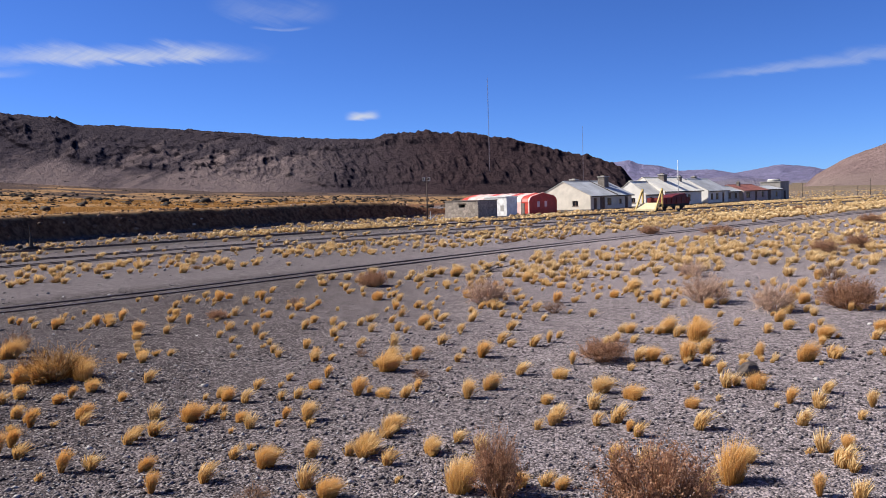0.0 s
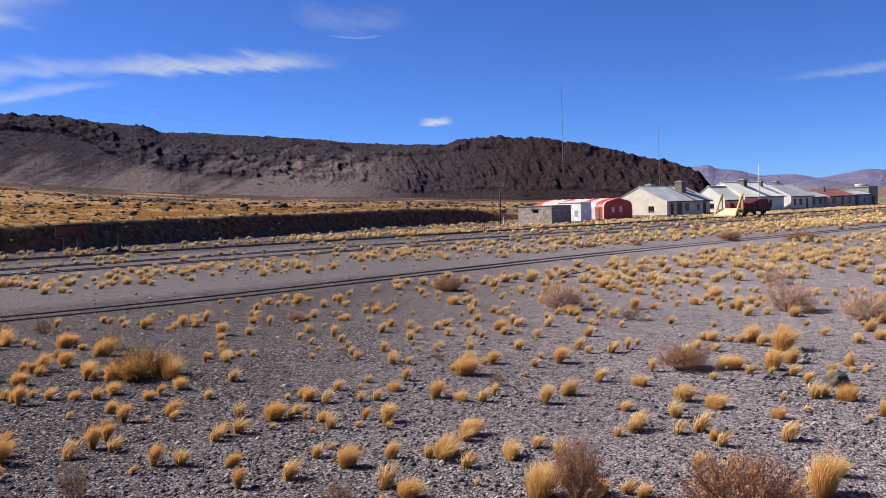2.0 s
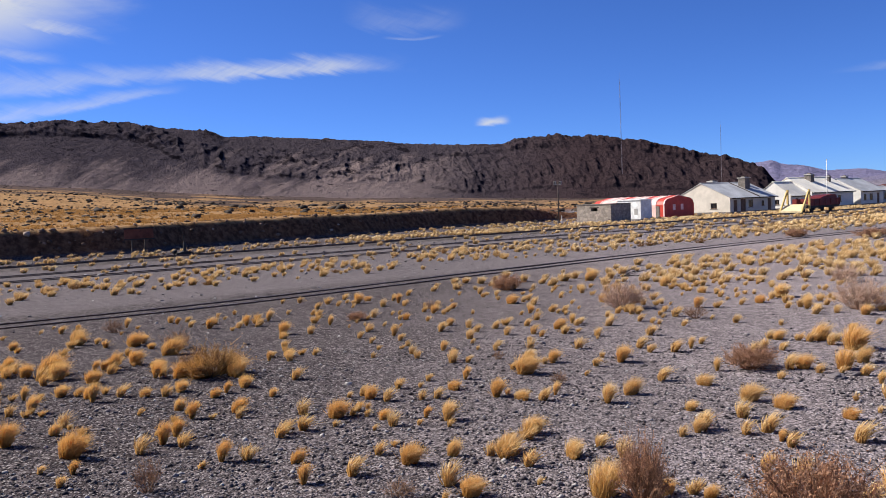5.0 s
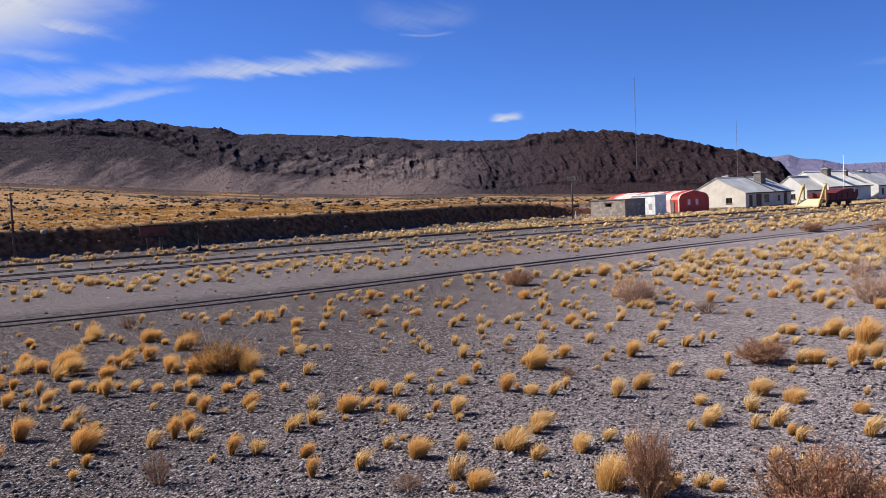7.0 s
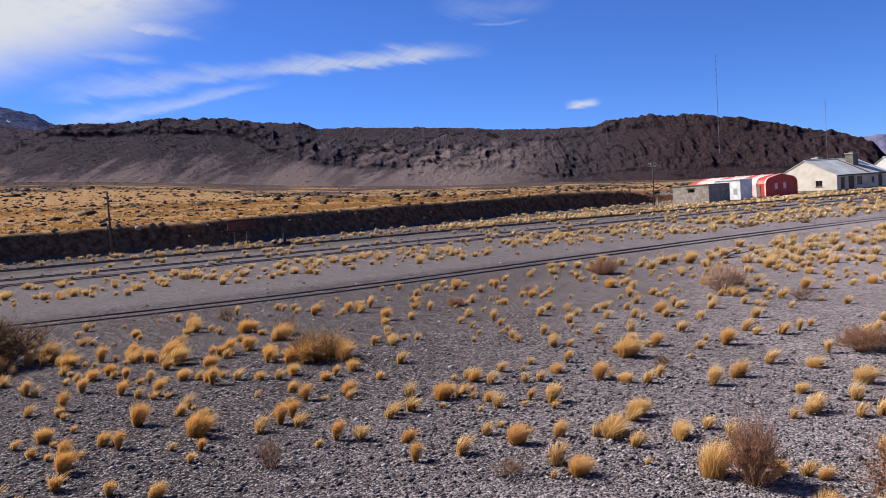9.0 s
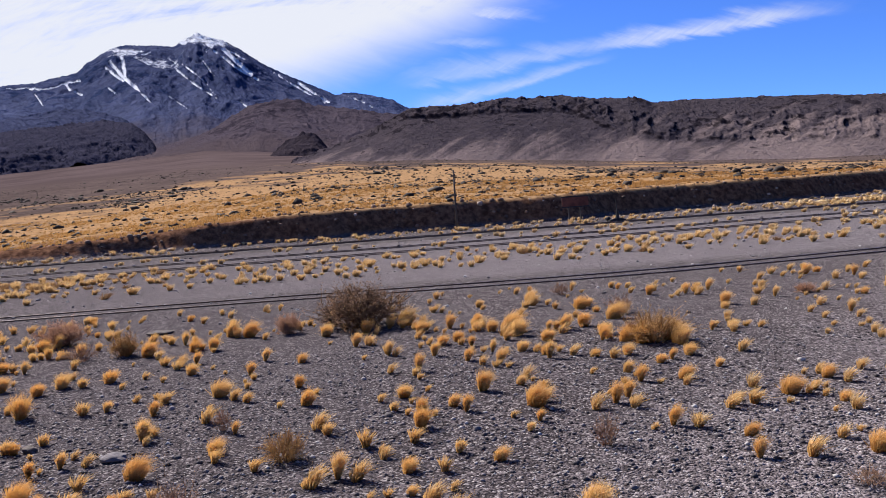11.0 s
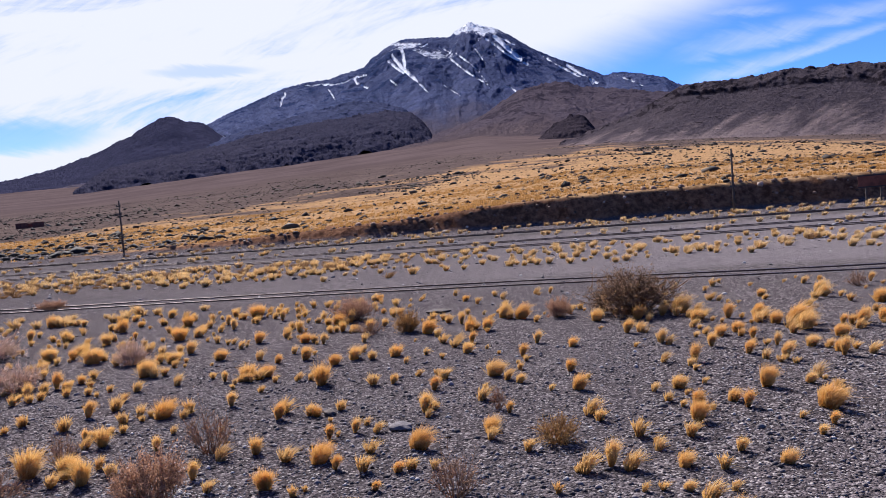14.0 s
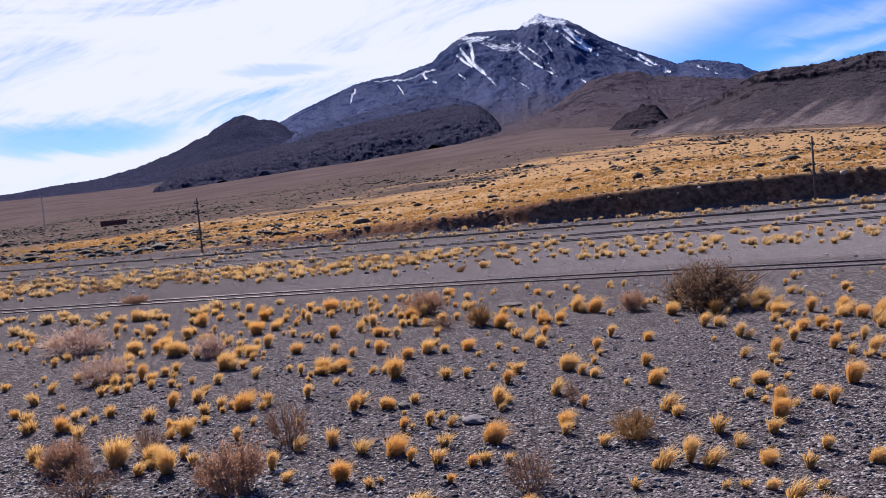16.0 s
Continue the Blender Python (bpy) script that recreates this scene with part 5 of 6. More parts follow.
TUFTS = [tuft_mesh(*k) for k in ((1300, 0.070, 0.46, 0.50, 2), (1150, 0.056, 0.48, 0.40, 1), (1500, 0.105, 0.44, 0.56, 3), (1100, 0.050, 0.50, 0.36, 1), (1700, 0.135, 0.43, 0.60, 4), (1300, 0.085, 0.46, 0.50, 3))]


def plant_tuft(x, y, size, k):
    ob = new("grass_tuft", TUFTS[k % len(TUFTS)])
    ob.matrix_world = pose(x, y, float(ground_z(x, y)), 0, 0, rng.uniform(-35, 35)) @ Matrix.Diagonal((size * rng.uniform(0.65, 0.95), size * rng.uniform(0.65, 0.95), size * 1.08, 1))
    return tagged(ob, "golden tussock of dry grass growing in the gravel", "grass tuft", "grass tufts in the gravel")


def density(x, y):
    """Small tussocks per square metre."""
    u, v = (x + y) * R2, (y - x) * R2
    az = np.degrees(np.arctan2(-x, y))
    r = np.hypot(x, y)
    n = vnoise(x * 0.28, y * 0.28, 51)
    m = vnoise(x * 0.9, y * 0.9, 52)
    fore = (0.35 + 1.25 * n) * (1 - smooth(v, 22.8, 24.2))
    fore = fore * (1 + 1.5 * smooth(-az, -5, 12) * smooth(r, 15, 30) * (0.35 + 1.3 * smooth(m, 0.4, 0.75))) * (1 + 1.1 * smooth(az, 62, 74) * smooth(r, 11, 16))
    band = smooth(v, 30.0, 34.0) * (1 - smooth(v, 41.0, 43.2)) * (1.5 * smooth(n, 0.1, 0.7) * (0.35 + 0.65 * smooth(m, 0.3, 0.7)) + 0.2) * (1 + 0.9 * smooth(-az, -16, 4) + 1.3 * smooth(az, 58, 70))
    right = smooth(u, 40, 62) * smooth(v, 29, 32) * (1 - smooth(v, 42, 44)) * 0.7 + 0.35 * smooth(u, 30, 70) * smooth(v, 51.0, 52.0) * (1 - smooth(v, 55.0, 55.8)) * n
    toe = v - bank_foot(u)
    foot = smooth(v, 60.5, 62.5) * (1 - smooth(toe, -0.6, 0.8)) * (0.55 + 0.9 * smooth(-az, -22, 0)) * smooth(n, 0.15, 0.5) * (1 - 0.8 * smooth(v, 68.5, 72.5))
    strip = 0.34 * smooth(v, 41.5, 42.3) * (1 - smooth(v, 62.0, 64.0)) * smooth(n, 0.25, 0.6) * (np.abs(v - 44.8) > 0.8) * (np.abs(v - 49.6) > 0.8) * (np.abs(v - 57.2) > 1.4)
    return strip + fore + np.maximum(band, right) + foot


def scatter(r0, r1, az0, az1, tries, rule):
    r = np.sqrt(rng.uniform(r0 * r0, r1 * r1, tries))
    a = np.radians(rng.uniform(az0, az1, tries))
    x, y = -np.sin(a) * r, np.cos(a) * r
    area = 0.5 * (r1 * r1 - r0 * r0) * radians(az1 - az0)
    keep = rng.uniform(0, 1, tries) < rule(x, y) * area / tries
    return np.stack([x[keep], y[keep]], axis=1)


def stuff_tufts(name, points, label, blades, size_lo, size_hi, mat, width=1.0, fat=1.0, spread=0.45, wind=WIND, nod=0.18, core=0.0):
    """Many tussocks in one mesh."""
    V, F, T, k = [], [], [], 0
    shapes = []
    for _ in range(8):
        v, f, tips = tuft_lists(rng, blades, 0.09 * width, 0.36, wind, spread, fat, nod)
        if core:      # the dense heart of the mop
            lump = ICO * (1 + rng.uniform(-0.22, 0.22, (12, 3))) * (core, core, core * 1.05) + (core * 0.25, -core * 0.1, core * 0.80)
            f = f + [tuple(t + len(v)) for t in ICO_F]
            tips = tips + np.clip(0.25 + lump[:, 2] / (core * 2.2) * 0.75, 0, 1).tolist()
            v = v + [tuple(q) for q in lump]
        shapes.append((np.array(v), tips, np.array([q if len(q) == 4 else (*q, -1) for q in f])))
    zs = ground_z(points[:, 0], points[:, 1])
    for (x, y), z in zip(points, zs):
        v, tips, f = shapes[rng.integers(8)]
        T += tips
        s, a = rng.uniform(size_lo, size_hi), rng.uniform(-0.6, 0.6)
        c, d = math.cos(a) * s, math.sin(a) * s
        V.append(np.stack([v[:, 0] * c - v[:, 1] * d + x, v[:, 0] * d + v[:, 1] * c + y, v[:, 2] * s + z], axis=1))
        F.append(np.where(f >= 0, f + k, -1))
        k += len(v)
    faces = [tuple(q) if q[3] >= 0 else tuple(q[:3]) for q in np.concatenate(F).tolist()]
    ob = new(name, tip_values(mesh_from(name, np.concatenate(V).tolist(), faces, mat), T))
    return tagged(ob, label, "grass", kind="stuff")

# the larger tussocks, patch by patch from the valley side to the volcano side: x, y, height
PATCH_A = [(4.23, 8.61, 0.21), (3.90, 8.17, 0.20), (6.96, 15.01, 0.35), (3.32, 7.27, 0.25), (5.75, 13.09, 0.43), (8.49, 19.47, 0.35), (8.67, 20.53, 0.47), (4.41, 10.52, 0.26), (6.71, 16.03, 0.29), (5.15, 13.42, 0.33), (4.30, 11.32, 0.33), (3.01, 8.26, 0.24), (2.68, 7.70, 0.52), (4.12, 12.36, 0.22), (6.17, 19.26, 0.34), (4.62, 15.09, 0.60), (3.12, 10.43, 0.21), (3.96, 13.39, 0.48), (4.30, 16.02, 0.44), (5.24, 20.40, 0.40), (3.36, 13.43, 0.32), (5.20, 22.74, 0.53), (2.49, 11.01, 0.28), (3.59, 16.09, 0.27), (2.09, 9.47, 0.18), (1.68, 8.41, 0.24), (2.13, 11.40, 0.34), (2.04, 13.38, 0.26), (1.71, 12.40, 0.24), (1.03, 7.65, 0.17), (1.23, 9.80, 0.22), (1.90, 15.33, 0.26), (1.30, 10.87, 0.19)]
PATCH_B = [(2.58, 26.33, 0.44), (0.65, 7.75, 0.22), (0.59, 11.79, 0.32), (0.25, 11.30, 0.35), (0.09, 7.63, 0.46), (0.32, 28.79, 0.54), (-0.24, 18.80, 0.28), (-0.21, 8.84, 0.28), (-0.55, 17.99, 0.34), (-0.57, 14.16, 0.30), (-0.48, 11.83, 0.23), (-0.70, 9.70, 0.30), (-1.02, 13.25, 0.46), (-0.92, 11.50, 0.22), (-0.98, 9.05, 0.27), (-1.32, 11.69, 0.34), (-1.93, 12.86, 0.25), (-1.20, 7.61, 0.28), (-2.37, 14.55, 0.25), (-2.01, 12.15, 0.21), (-1.55, 8.84, 0.27), (-1.84, 10.37, 0.33), (-2.15, 10.51, 0.18), (-1.98, 8.52, 0.33), (-4.10, 17.38, 0.30), (-2.71, 10.47, 0.20), (-3.17, 11.51, 0.26), (-6.60, 23.62, 0.40), (-6.14, 19.29, 0.30), (-3.37, 10.48, 0.34), (-2.94, 7.86, 0.25), (-5.69, 15.08, 0.24), (-3.25, 8.52, 0.21)]
PATCH_C = [(-6.85, 17.91, 0.40), (-8.04, 20.12, 0.36), (-4.74, 11.71, 0.19), (-8.34, 19.38, 0.32), (-5.48, 12.42, 0.29), (-4.92, 10.81, 0.27), (-9.17, 19.03, 0.35), (-4.16, 8.58, 0.30), (-5.66, 11.67, 0.20), (-5.43, 10.44, 0.29), (-6.40, 12.06, 0.29), (-5.86, 10.90, 0.26), (-8.37, 15.46, 0.50), (-5.22, 9.58, 0.29), (-7.67, 13.63, 0.35), (-5.21, 9.22, 0.33), (-6.82, 11.71, 0.21), (-9.78, 16.56, 0.43), (-8.57, 14.45, 0.38), (-8.71, 13.93, 0.40), (-8.41, 12.76, 0.32), (-7.51, 11.37, 0.36), (-7.75, 11.65, 0.27), (-11.21, 16.69, 0.41), (-11.61, 17.21, 0.44), (-5.68, 8.09, 0.19), (-6.09, 8.63, 0.45), (-9.25, 13.01, 0.48), (-9.71, 13.47, 0.53), (-6.91, 9.54, 0.23), (-5.55, 7.66, 0.15), (-8.04, 10.66, 0.33), (-10.04, 13.27, 0.36)]
PATCH_D = [(-8.76, 11.49, 0.28), (-10.49, 13.38, 0.29), (-5.24, 6.56, 0.22), (-7.23, 9.03, 0.41), (-9.53, 11.89, 0.26), (-10.09, 12.18, 0.30), (-11.19, 13.37, 0.37), (-10.16, 11.80, 0.30), (-7.11, 8.17, 0.25), (-5.82, 6.61, 0.20), (-9.63, 10.90, 0.31), (-11.53, 12.77, 0.37), (-8.99, 9.70, 0.36), (-12.55, 13.45, 0.56), (-7.36, 7.78, 0.29), (-6.87, 7.19, 0.35), (-12.60, 12.99, 0.38), (-8.12, 8.30, 0.27), (-10.49, 10.62, 0.32), (-5.93, 5.88, 0.23), (-5.46, 5.36, 0.15), (-12.71, 12.34, 0.38), (-11.81, 11.10, 0.35), (-13.34, 11.73, 0.38), (-6.45, 5.35, 0.33), (-11.63, 9.52, 0.25), (-9.12, 7.34, 0.34), (-10.11, 8.08, 0.28), (-12.50, 9.39, 0.30), (-15.17, 11.12, 0.50), (-11.68, 8.38, 0.27), (-15.68, 11.01, 0.51), (-10.14, 7.08, 0.21)]
PATCH_E = [(-14.61, 9.74, 0.37), (-8.91, 5.93, 0.21), (-10.87, 7.13, 0.38), (-15.91, 9.97, 0.35), (-8.42, 5.27, 0.27), (-12.88, 8.01, 0.29), (-15.50, 8.78, 0.47), (-10.89, 6.01, 0.28), (-16.25, 8.73, 0.42), (-9.86, 5.20, 0.34), (-13.81, 7.02, 0.33), (-8.51, 4.26, 0.37), (-11.86, 5.84, 0.22), (-17.07, 8.22, 0.36), (-7.98, 3.68, 0.17), (-18.78, 8.58, 0.39), (-14.26, 6.38, 0.38), (-17.72, 7.82, 0.36), (-7.66, 3.23, 0.14), (-9.72, 4.06, 0.24), (-14.12, 5.86, 0.29), (-16.52, 6.77, 0.29), (-12.83, 5.01, 0.50), (-18.75, 7.18, 0.42), (-15.14, 5.74, 0.36), (-8.57, 3.22, 0.21), (-10.93, 4.06, 0.22), (-21.17, 7.73, 0.37), (-8.97, 3.23, 0.33), (-22.54, 7.51, 0.53), (-18.08, 5.89, 0.35), (-11.20, 3.61, 0.31), (-14.25, 4.58, 0.31)]
PATCH_F = [(-20.96, 6.30, 0.36), (-14.43, 4.32, 0.40), (-9.88, 2.78, 0.31), (-8.53, 2.37, 0.31), (-14.49, 3.94, 0.25), (-16.76, 4.56, 0.32), (-12.54, 3.38, 0.27), (-20.59, 5.30, 0.35), (-22.88, 5.67, 0.44), (-18.20, 4.39, 0.39), (-20.44, 4.76, 0.47), (-17.36, 3.77, 0.33), (-9.49, 1.90, 0.26), (-12.75, 2.43, 0.39), (-16.28, 2.98, 0.49), (-23.70, 4.13, 0.54), (-10.96, 1.89, 0.25), (-21.66, 3.33, 0.41), (-19.04, 2.53, 0.50), (-20.74, 2.60, 0.34), (-11.82, 1.39, 0.36), (-23.60, 2.70, 0.44), (-13.74, 1.55, 0.33), (-27.58, 2.88, 0.51), (-12.17, 1.24, 0.23), (-16.48, 1.66, 0.27), (-20.46, 1.86, 0.43), (-10.34, 0.89, 0.43), (-24.68, 1.99, 0.40), (-10.83, 0.80, 0.33), (-16.14, 0.97, 0.36), (-11.09, 0.41, 0.50), (-13.65, -0.06, 0.32)]
PATCHES = [PATCH_A, PATCH_B, PATCH_C, PATCH_D, PATCH_E, PATCH_F]

big = [p for patch in PATCHES for p in patch]
for i, (x, y, h) in enumerate(big):
    plant_tuft(x, y, h / 0.455, (5, 2)[i % 2] if h > 0.42 else i)
for i, (dx, dy, h) in enumerate(((-0.48, -0.1, 0.36), (-0.12, -0.25, 0.42), (0.5, -0.05, 0.38), (0.22, 0.22, 0.40))):
    plant_tuft(-6.48 + dx, 13.32 + dy, h / 0.375, (4, 2)[i % 2])      # the broad clump round the straw shrub
taken = np.array([(x, y) for x, y, _ in big])


def apart(points, gap):
    """Only those points that keep their distance from the larger tussocks."""
    d = np.min(np.hypot(points[:, None, 0] - taken[None, :, 0], points[:, None, 1] - taken[None, :, 1]), axis=1)
    return points[d > gap]


def spaced(points, gap):
    """Thins the points out until each keeps its distance from those before it."""
    cells, kept = {}, []
    for x, y in points:
        i, j = int(math.floor(x / gap)), int(math.floor(y / gap))
        near_by = [cells.get((i + a, j + b)) for a in (-1, 0, 1) for b in (-1, 0, 1)]
        if all(q is None or (q[0] - x) ** 2 + (q[1] - y) ** 2 > gap * gap for q in near_by):
            cells[i, j] = (x, y)
            kept.append((x, y))
    return np.array(kept)


near = apart(scatter(6.0, 27.0, -36, 98, 9000, density), 0.28)
rng.shuffle(near)
for i, (x, y) in enumerate(near[:95]):
    plant_tuft(x, y, rng.uniform(0.4, 0.85), i)
beside = []
for x, y, h in big:      # seedlings crowd round the larger tussocks
    if rng.uniform() < 0.55:
        for _ in range(rng.integers(1, 4)):
            a, d = rng.uniform(0, 2 * math.pi), rng.uniform(0.14, 0.42)
            beside.append((x + d * math.cos(a), y + d * math.sin(a)))
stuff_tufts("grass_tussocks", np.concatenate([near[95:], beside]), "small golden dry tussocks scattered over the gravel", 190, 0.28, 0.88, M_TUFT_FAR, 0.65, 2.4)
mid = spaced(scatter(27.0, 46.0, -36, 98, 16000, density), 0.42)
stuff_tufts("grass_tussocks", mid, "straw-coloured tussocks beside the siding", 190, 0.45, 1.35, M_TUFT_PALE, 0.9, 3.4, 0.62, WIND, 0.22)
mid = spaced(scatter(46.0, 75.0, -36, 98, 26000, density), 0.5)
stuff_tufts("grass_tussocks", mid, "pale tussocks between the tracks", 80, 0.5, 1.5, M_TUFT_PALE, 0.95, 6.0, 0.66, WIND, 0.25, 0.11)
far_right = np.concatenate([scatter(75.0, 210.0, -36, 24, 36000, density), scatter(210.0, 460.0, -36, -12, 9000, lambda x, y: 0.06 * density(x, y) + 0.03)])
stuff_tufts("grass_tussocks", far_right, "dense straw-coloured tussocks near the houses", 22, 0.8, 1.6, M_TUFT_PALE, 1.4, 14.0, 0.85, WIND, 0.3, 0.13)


def steppe_rule(x, y):
    u, v = (x + y) * R2, (y - x) * R2
    n = vnoise(x * 0.09, y * 0.09, 61)
    return smooth(v - bank_foot(u), 3.0, 4.4) * (0.1 + 0.75 * smooth(n, 0.25, 0.7))


steppe = scatter(62.0, 210.0, -12, 98, 40000, steppe_rule)
stuff_tufts("steppe_grass", steppe, "golden grass clumps covering the steppe", 16, 0.5, 1.1, M_TUFT_STEPPE, 3.0, 20.0)



def scrub_rule(x, y):
    v, az = (y - x) * R2, np.degrees(np.arctan2(-x, y))
    n = vnoise(x * 0.16, y * 0.16, 63)
    return (0.05 + 0.55 * smooth(az, 56, 74)) * smooth(v, 28.5, 31) * (1 - smooth(v, 41.5, 43.5)) * smooth(n, 0.3, 0.75) + 0.16 * smooth(az, 62, 76) * smooth(v, 51, 53) * (1 - smooth(v, 66, 69)) * n * (np.abs(v - 57.2) > 1.6)


M_SCRUB = mat_straw("brown_scrub", (0.085, 0.052, 0.034), (0.30, 0.19, 0.115), (0.24, 0.14, 0.07), True)
stuff_tufts("brown_scrub", spaced(scatter(29.0, 90.0, -20, 98, 30000, scrub_rule), 0.45), "low brown dry scrub between the tracks", 90, 0.6, 1.35, M_SCRUB, 1.5, 4.5, 1.3, WIND, 0.2)

# --- stones --------------------------------------------------------------------------------------
OCTA = np.array([(1, 0, 0), (0, 1, 0), (-1, 0, 0), (0, -1, 0), (0, 0, 1), (0, 0, -0.6)])
OCTA_F = np.array([(0, 1, 4), (1, 2, 4), (2, 3, 4), (3, 0, 4), (1, 0, 5), (2, 1, 5), (3, 2, 5), (0, 3, 5)])
def stuff_stones(name, points, sizes, mat, label, category, base=(OCTA, OCTA_F), flat=0.7, sink=0.25, jitter=0.35):
    """Many uneven stones in one mesh."""
    v0, f0 = base
    n, m = len(points), len(v0)
    shape = v0[None] * (1 + rng.uniform(-jitter, jitter, (n, m, 3)))
    a = rng.uniform(0, 2 * math.pi, n)
    c, d = np.cos(a)[:, None], np.sin(a)[:, None]
    sx = sizes * rng.uniform(0.7, 1.35, n)
    x = (shape[..., 0] * c - shape[..., 1] * d) * sx[:, None] + points[:, 0, None]
    y = (shape[..., 0] * d + shape[..., 1] * c) * sizes[:, None] + points[:, 1, None]
    z = (shape[..., 2] * flat + flat - sink - 0.3) * sizes[:, None] + ground_z(points[:, 0], points[:, 1])[:, None]
    verts = np.stack([x, y, z], axis=-1).reshape(-1, 3)
    faces = (f0[None] + (np.arange(n) * m)[:, None, None]).reshape(-1, 3)
    me = bpy.data.meshes.new(name)
    me.vertices.add(len(verts))
    me.vertices.foreach_set("co", verts.ravel().astype(np.float32))
    me.loops.add(faces.size)
    me.loops.foreach_set("vertex_index", faces.ravel().astype(np.int32))
    me.polygons.add(len(faces))
    me.polygons.foreach_set("loop_start", np.arange(0, faces.size, 3, dtype=np.int32))
    me.materials.append(mat)
    me.update(calc_edges=True)
    return tagged(new(name, me), label, category, kind="stuff")


def mat_chips(name, dark, light, pale):
    n = Nodes(name, 0.9, 0.0, 0.25)
    r = n.per_island()
    f = n.noise(25, 4, 0.6)
    c = n.mix(n.range(r, 0.0, 0.9), dark, light)
    c = n.mix(n.range(r, 0.89, 0.93), c, pale)
    c = n.mix(n.range(f, 0.4, 0.7, 0.0, 0.35), c, dark)
    return n.color(c).bump(f, 0.4, 0.01).mat


M_CHIPS = mat_chips("lava_gravel", (0.026, 0.022, 0.025), (0.160, 0.138, 0.144), (0.34, 0.32, 0.31))
M_COBBLES = mat_chips("loose_stones", (0.05, 0.044, 0.048), (0.24, 0.215, 0.215), (0.42, 0.40, 0.38))
M_BOULDER = mat_chips("dark_boulders", (0.026, 0.021, 0.020), (0.10, 0.078, 0.068), (0.26, 0.22, 0.19))
M_BANK = mat_chips("bank_clods", (0.050, 0.030, 0.022), (0.20, 0.122, 0.085), (0.44, 0.34, 0.27))
M_CUSHION = mat_chips("dark_cushion_shrubs", (0.014, 0.010, 0.007), (0.042, 0.028, 0.018), (0.10, 0.072, 0.046))


def gravel_rule(x, y):
    return 190 * (0.35 + vnoise(x * 0.7, y * 0.7, 71)) * (1 - 0.7 * smooth(np.hypot(x, y), 9, 17))


chips = scatter(5.5, 17.0, -34, 98, 76000, gravel_rule)
stuff_stones("gravel", chips, 0.009 + 0.010 * rng.exponential(0.8, len(chips)).clip(0, 3.2), M_CHIPS, "loose grey and violet lava gravel", "gravel")
M_PALECHIPS = mat_chips("pale_pebbles", (0.20, 0.185, 0.18), (0.48, 0.45, 0.43), (0.62, 0.60, 0.57))
wash = rng.normal(0, 1, (420, 2)) * (0.75, 0.28) + (-8.95, 1.55)
stuff_stones("pale_pebbles", wash, 0.012 + 0.012 * rng.exponential(0.8, len(wash)).clip(0, 3.0), M_PALECHIPS, "patch of pale pebbles washed bare among the gravel", "pebbles")
cobbles = scatter(6.0, 45.0, -34, 98, 12000, lambda x, y: 1.6 * (0.2 + vnoise(x * 0.5, y * 0.5, 72)))
stuff_stones("cobbles", cobbles, 0.014 + 0.015 * rng.exponential(0.9, len(cobbles)).clip(0, 3.0), M_COBBLES, "scattered grey stones on the gravel", "stones", (ICO, ICO_F), 0.7)



def yard_rule(x, y):
    v = (y - x) * R2
    return 0.75 * smooth(v, 29, 33) * (1 - smooth(v, 64, 68)) * (0.15 + vnoise(x * 0.4, y * 0.4, 75) ** 2 * 1.6)


yard_stones = scatter(34.0, 120.0, -20, 90, 30000, yard_rule)
stuff_stones("yard_stones", yard_stones, 0.03 + 0.035 * rng.exponential(0.9, len(yard_stones)).clip(0, 3.0), M_COBBLES, "stones lying about between the tracks", "stones", (ICO, ICO_F), 0.7)


def bank_rule(x, y):
    u, v = (x + y) * R2, (y - x) * R2
    d = v - bank_foot(u)
    return smooth(d, -1.6, 0.2) * (1 - smooth(d, 2.6, 3.6)) * 2.2 * (0.3 + vnoise(x * 0.6, y * 0.6, 73)) * smooth(bank_height(u), 0.2, 0.8)


bank = scatter(58.0, 125.0, -4, 90, 60000, bank_rule)
stuff_stones("bank_rocks", bank, 0.05 + 0.08 * rng.exponential(0.9, len(bank)).clip(0, 3.2), M_BANK, "dark rocks and clods on the face of the cutting", "rocks", (ICO, ICO_F), 0.75)


def shrub_rule(x, y):
    u, v = (x + y) * R2, (y - x) * R2
    r = np.hypot(x, y)
    n = vnoise(x * 0.03, y * 0.03, 74)
    return smooth(v - bank_foot(u), 3, 6) * (1 + 0.9 * smooth(np.degrees(np.arctan2(-x, y)), 66, 78)) * (0.05 + 0.26 * smooth(n, 0.45, 0.85)) * (1 - 0.6 * smooth(r, 200, 420))


dots = scatter(66.0, 520.0, -14, 100, 90000, shrub_rule)
stuff_stones("cushion_shrubs", dots, (0.06 + 0.075 * rng.exponential(0.8, len(dots)).clip(0, 6)) * (1 + np.hypot(dots[:, 0], dots[:, 1]) / 420), M_CUSHION,
             "low dark cushion shrubs dotting the golden steppe", "shrubs", (ICO, ICO_F), 0.55, 0.2, 0.6)


bushes = scatter(66.0, 420.0, -14, 100, 60000, lambda x, y: 0.2 * shrub_rule(x, y) + 0.011 * smooth(np.hypot(x, y), 110, 170) * smooth((y - x) * R2, 95, 120) * (1 - smooth(np.degrees(np.arctan2(-x, y)), 36, 54)))
stuff_stones("steppe_bushes", bushes, (0.16 + 0.20 * rng.exponential(0.7, len(bushes)).clip(0, 3.5)) * (1 + np.hypot(bushes[:, 0], bushes[:, 1]) / 500), M_CUSHION,
             "dark brown bushes and rocks standing in the golden steppe", "bushes", (ICO, ICO_F), 0.6, 0.2, 0.6)


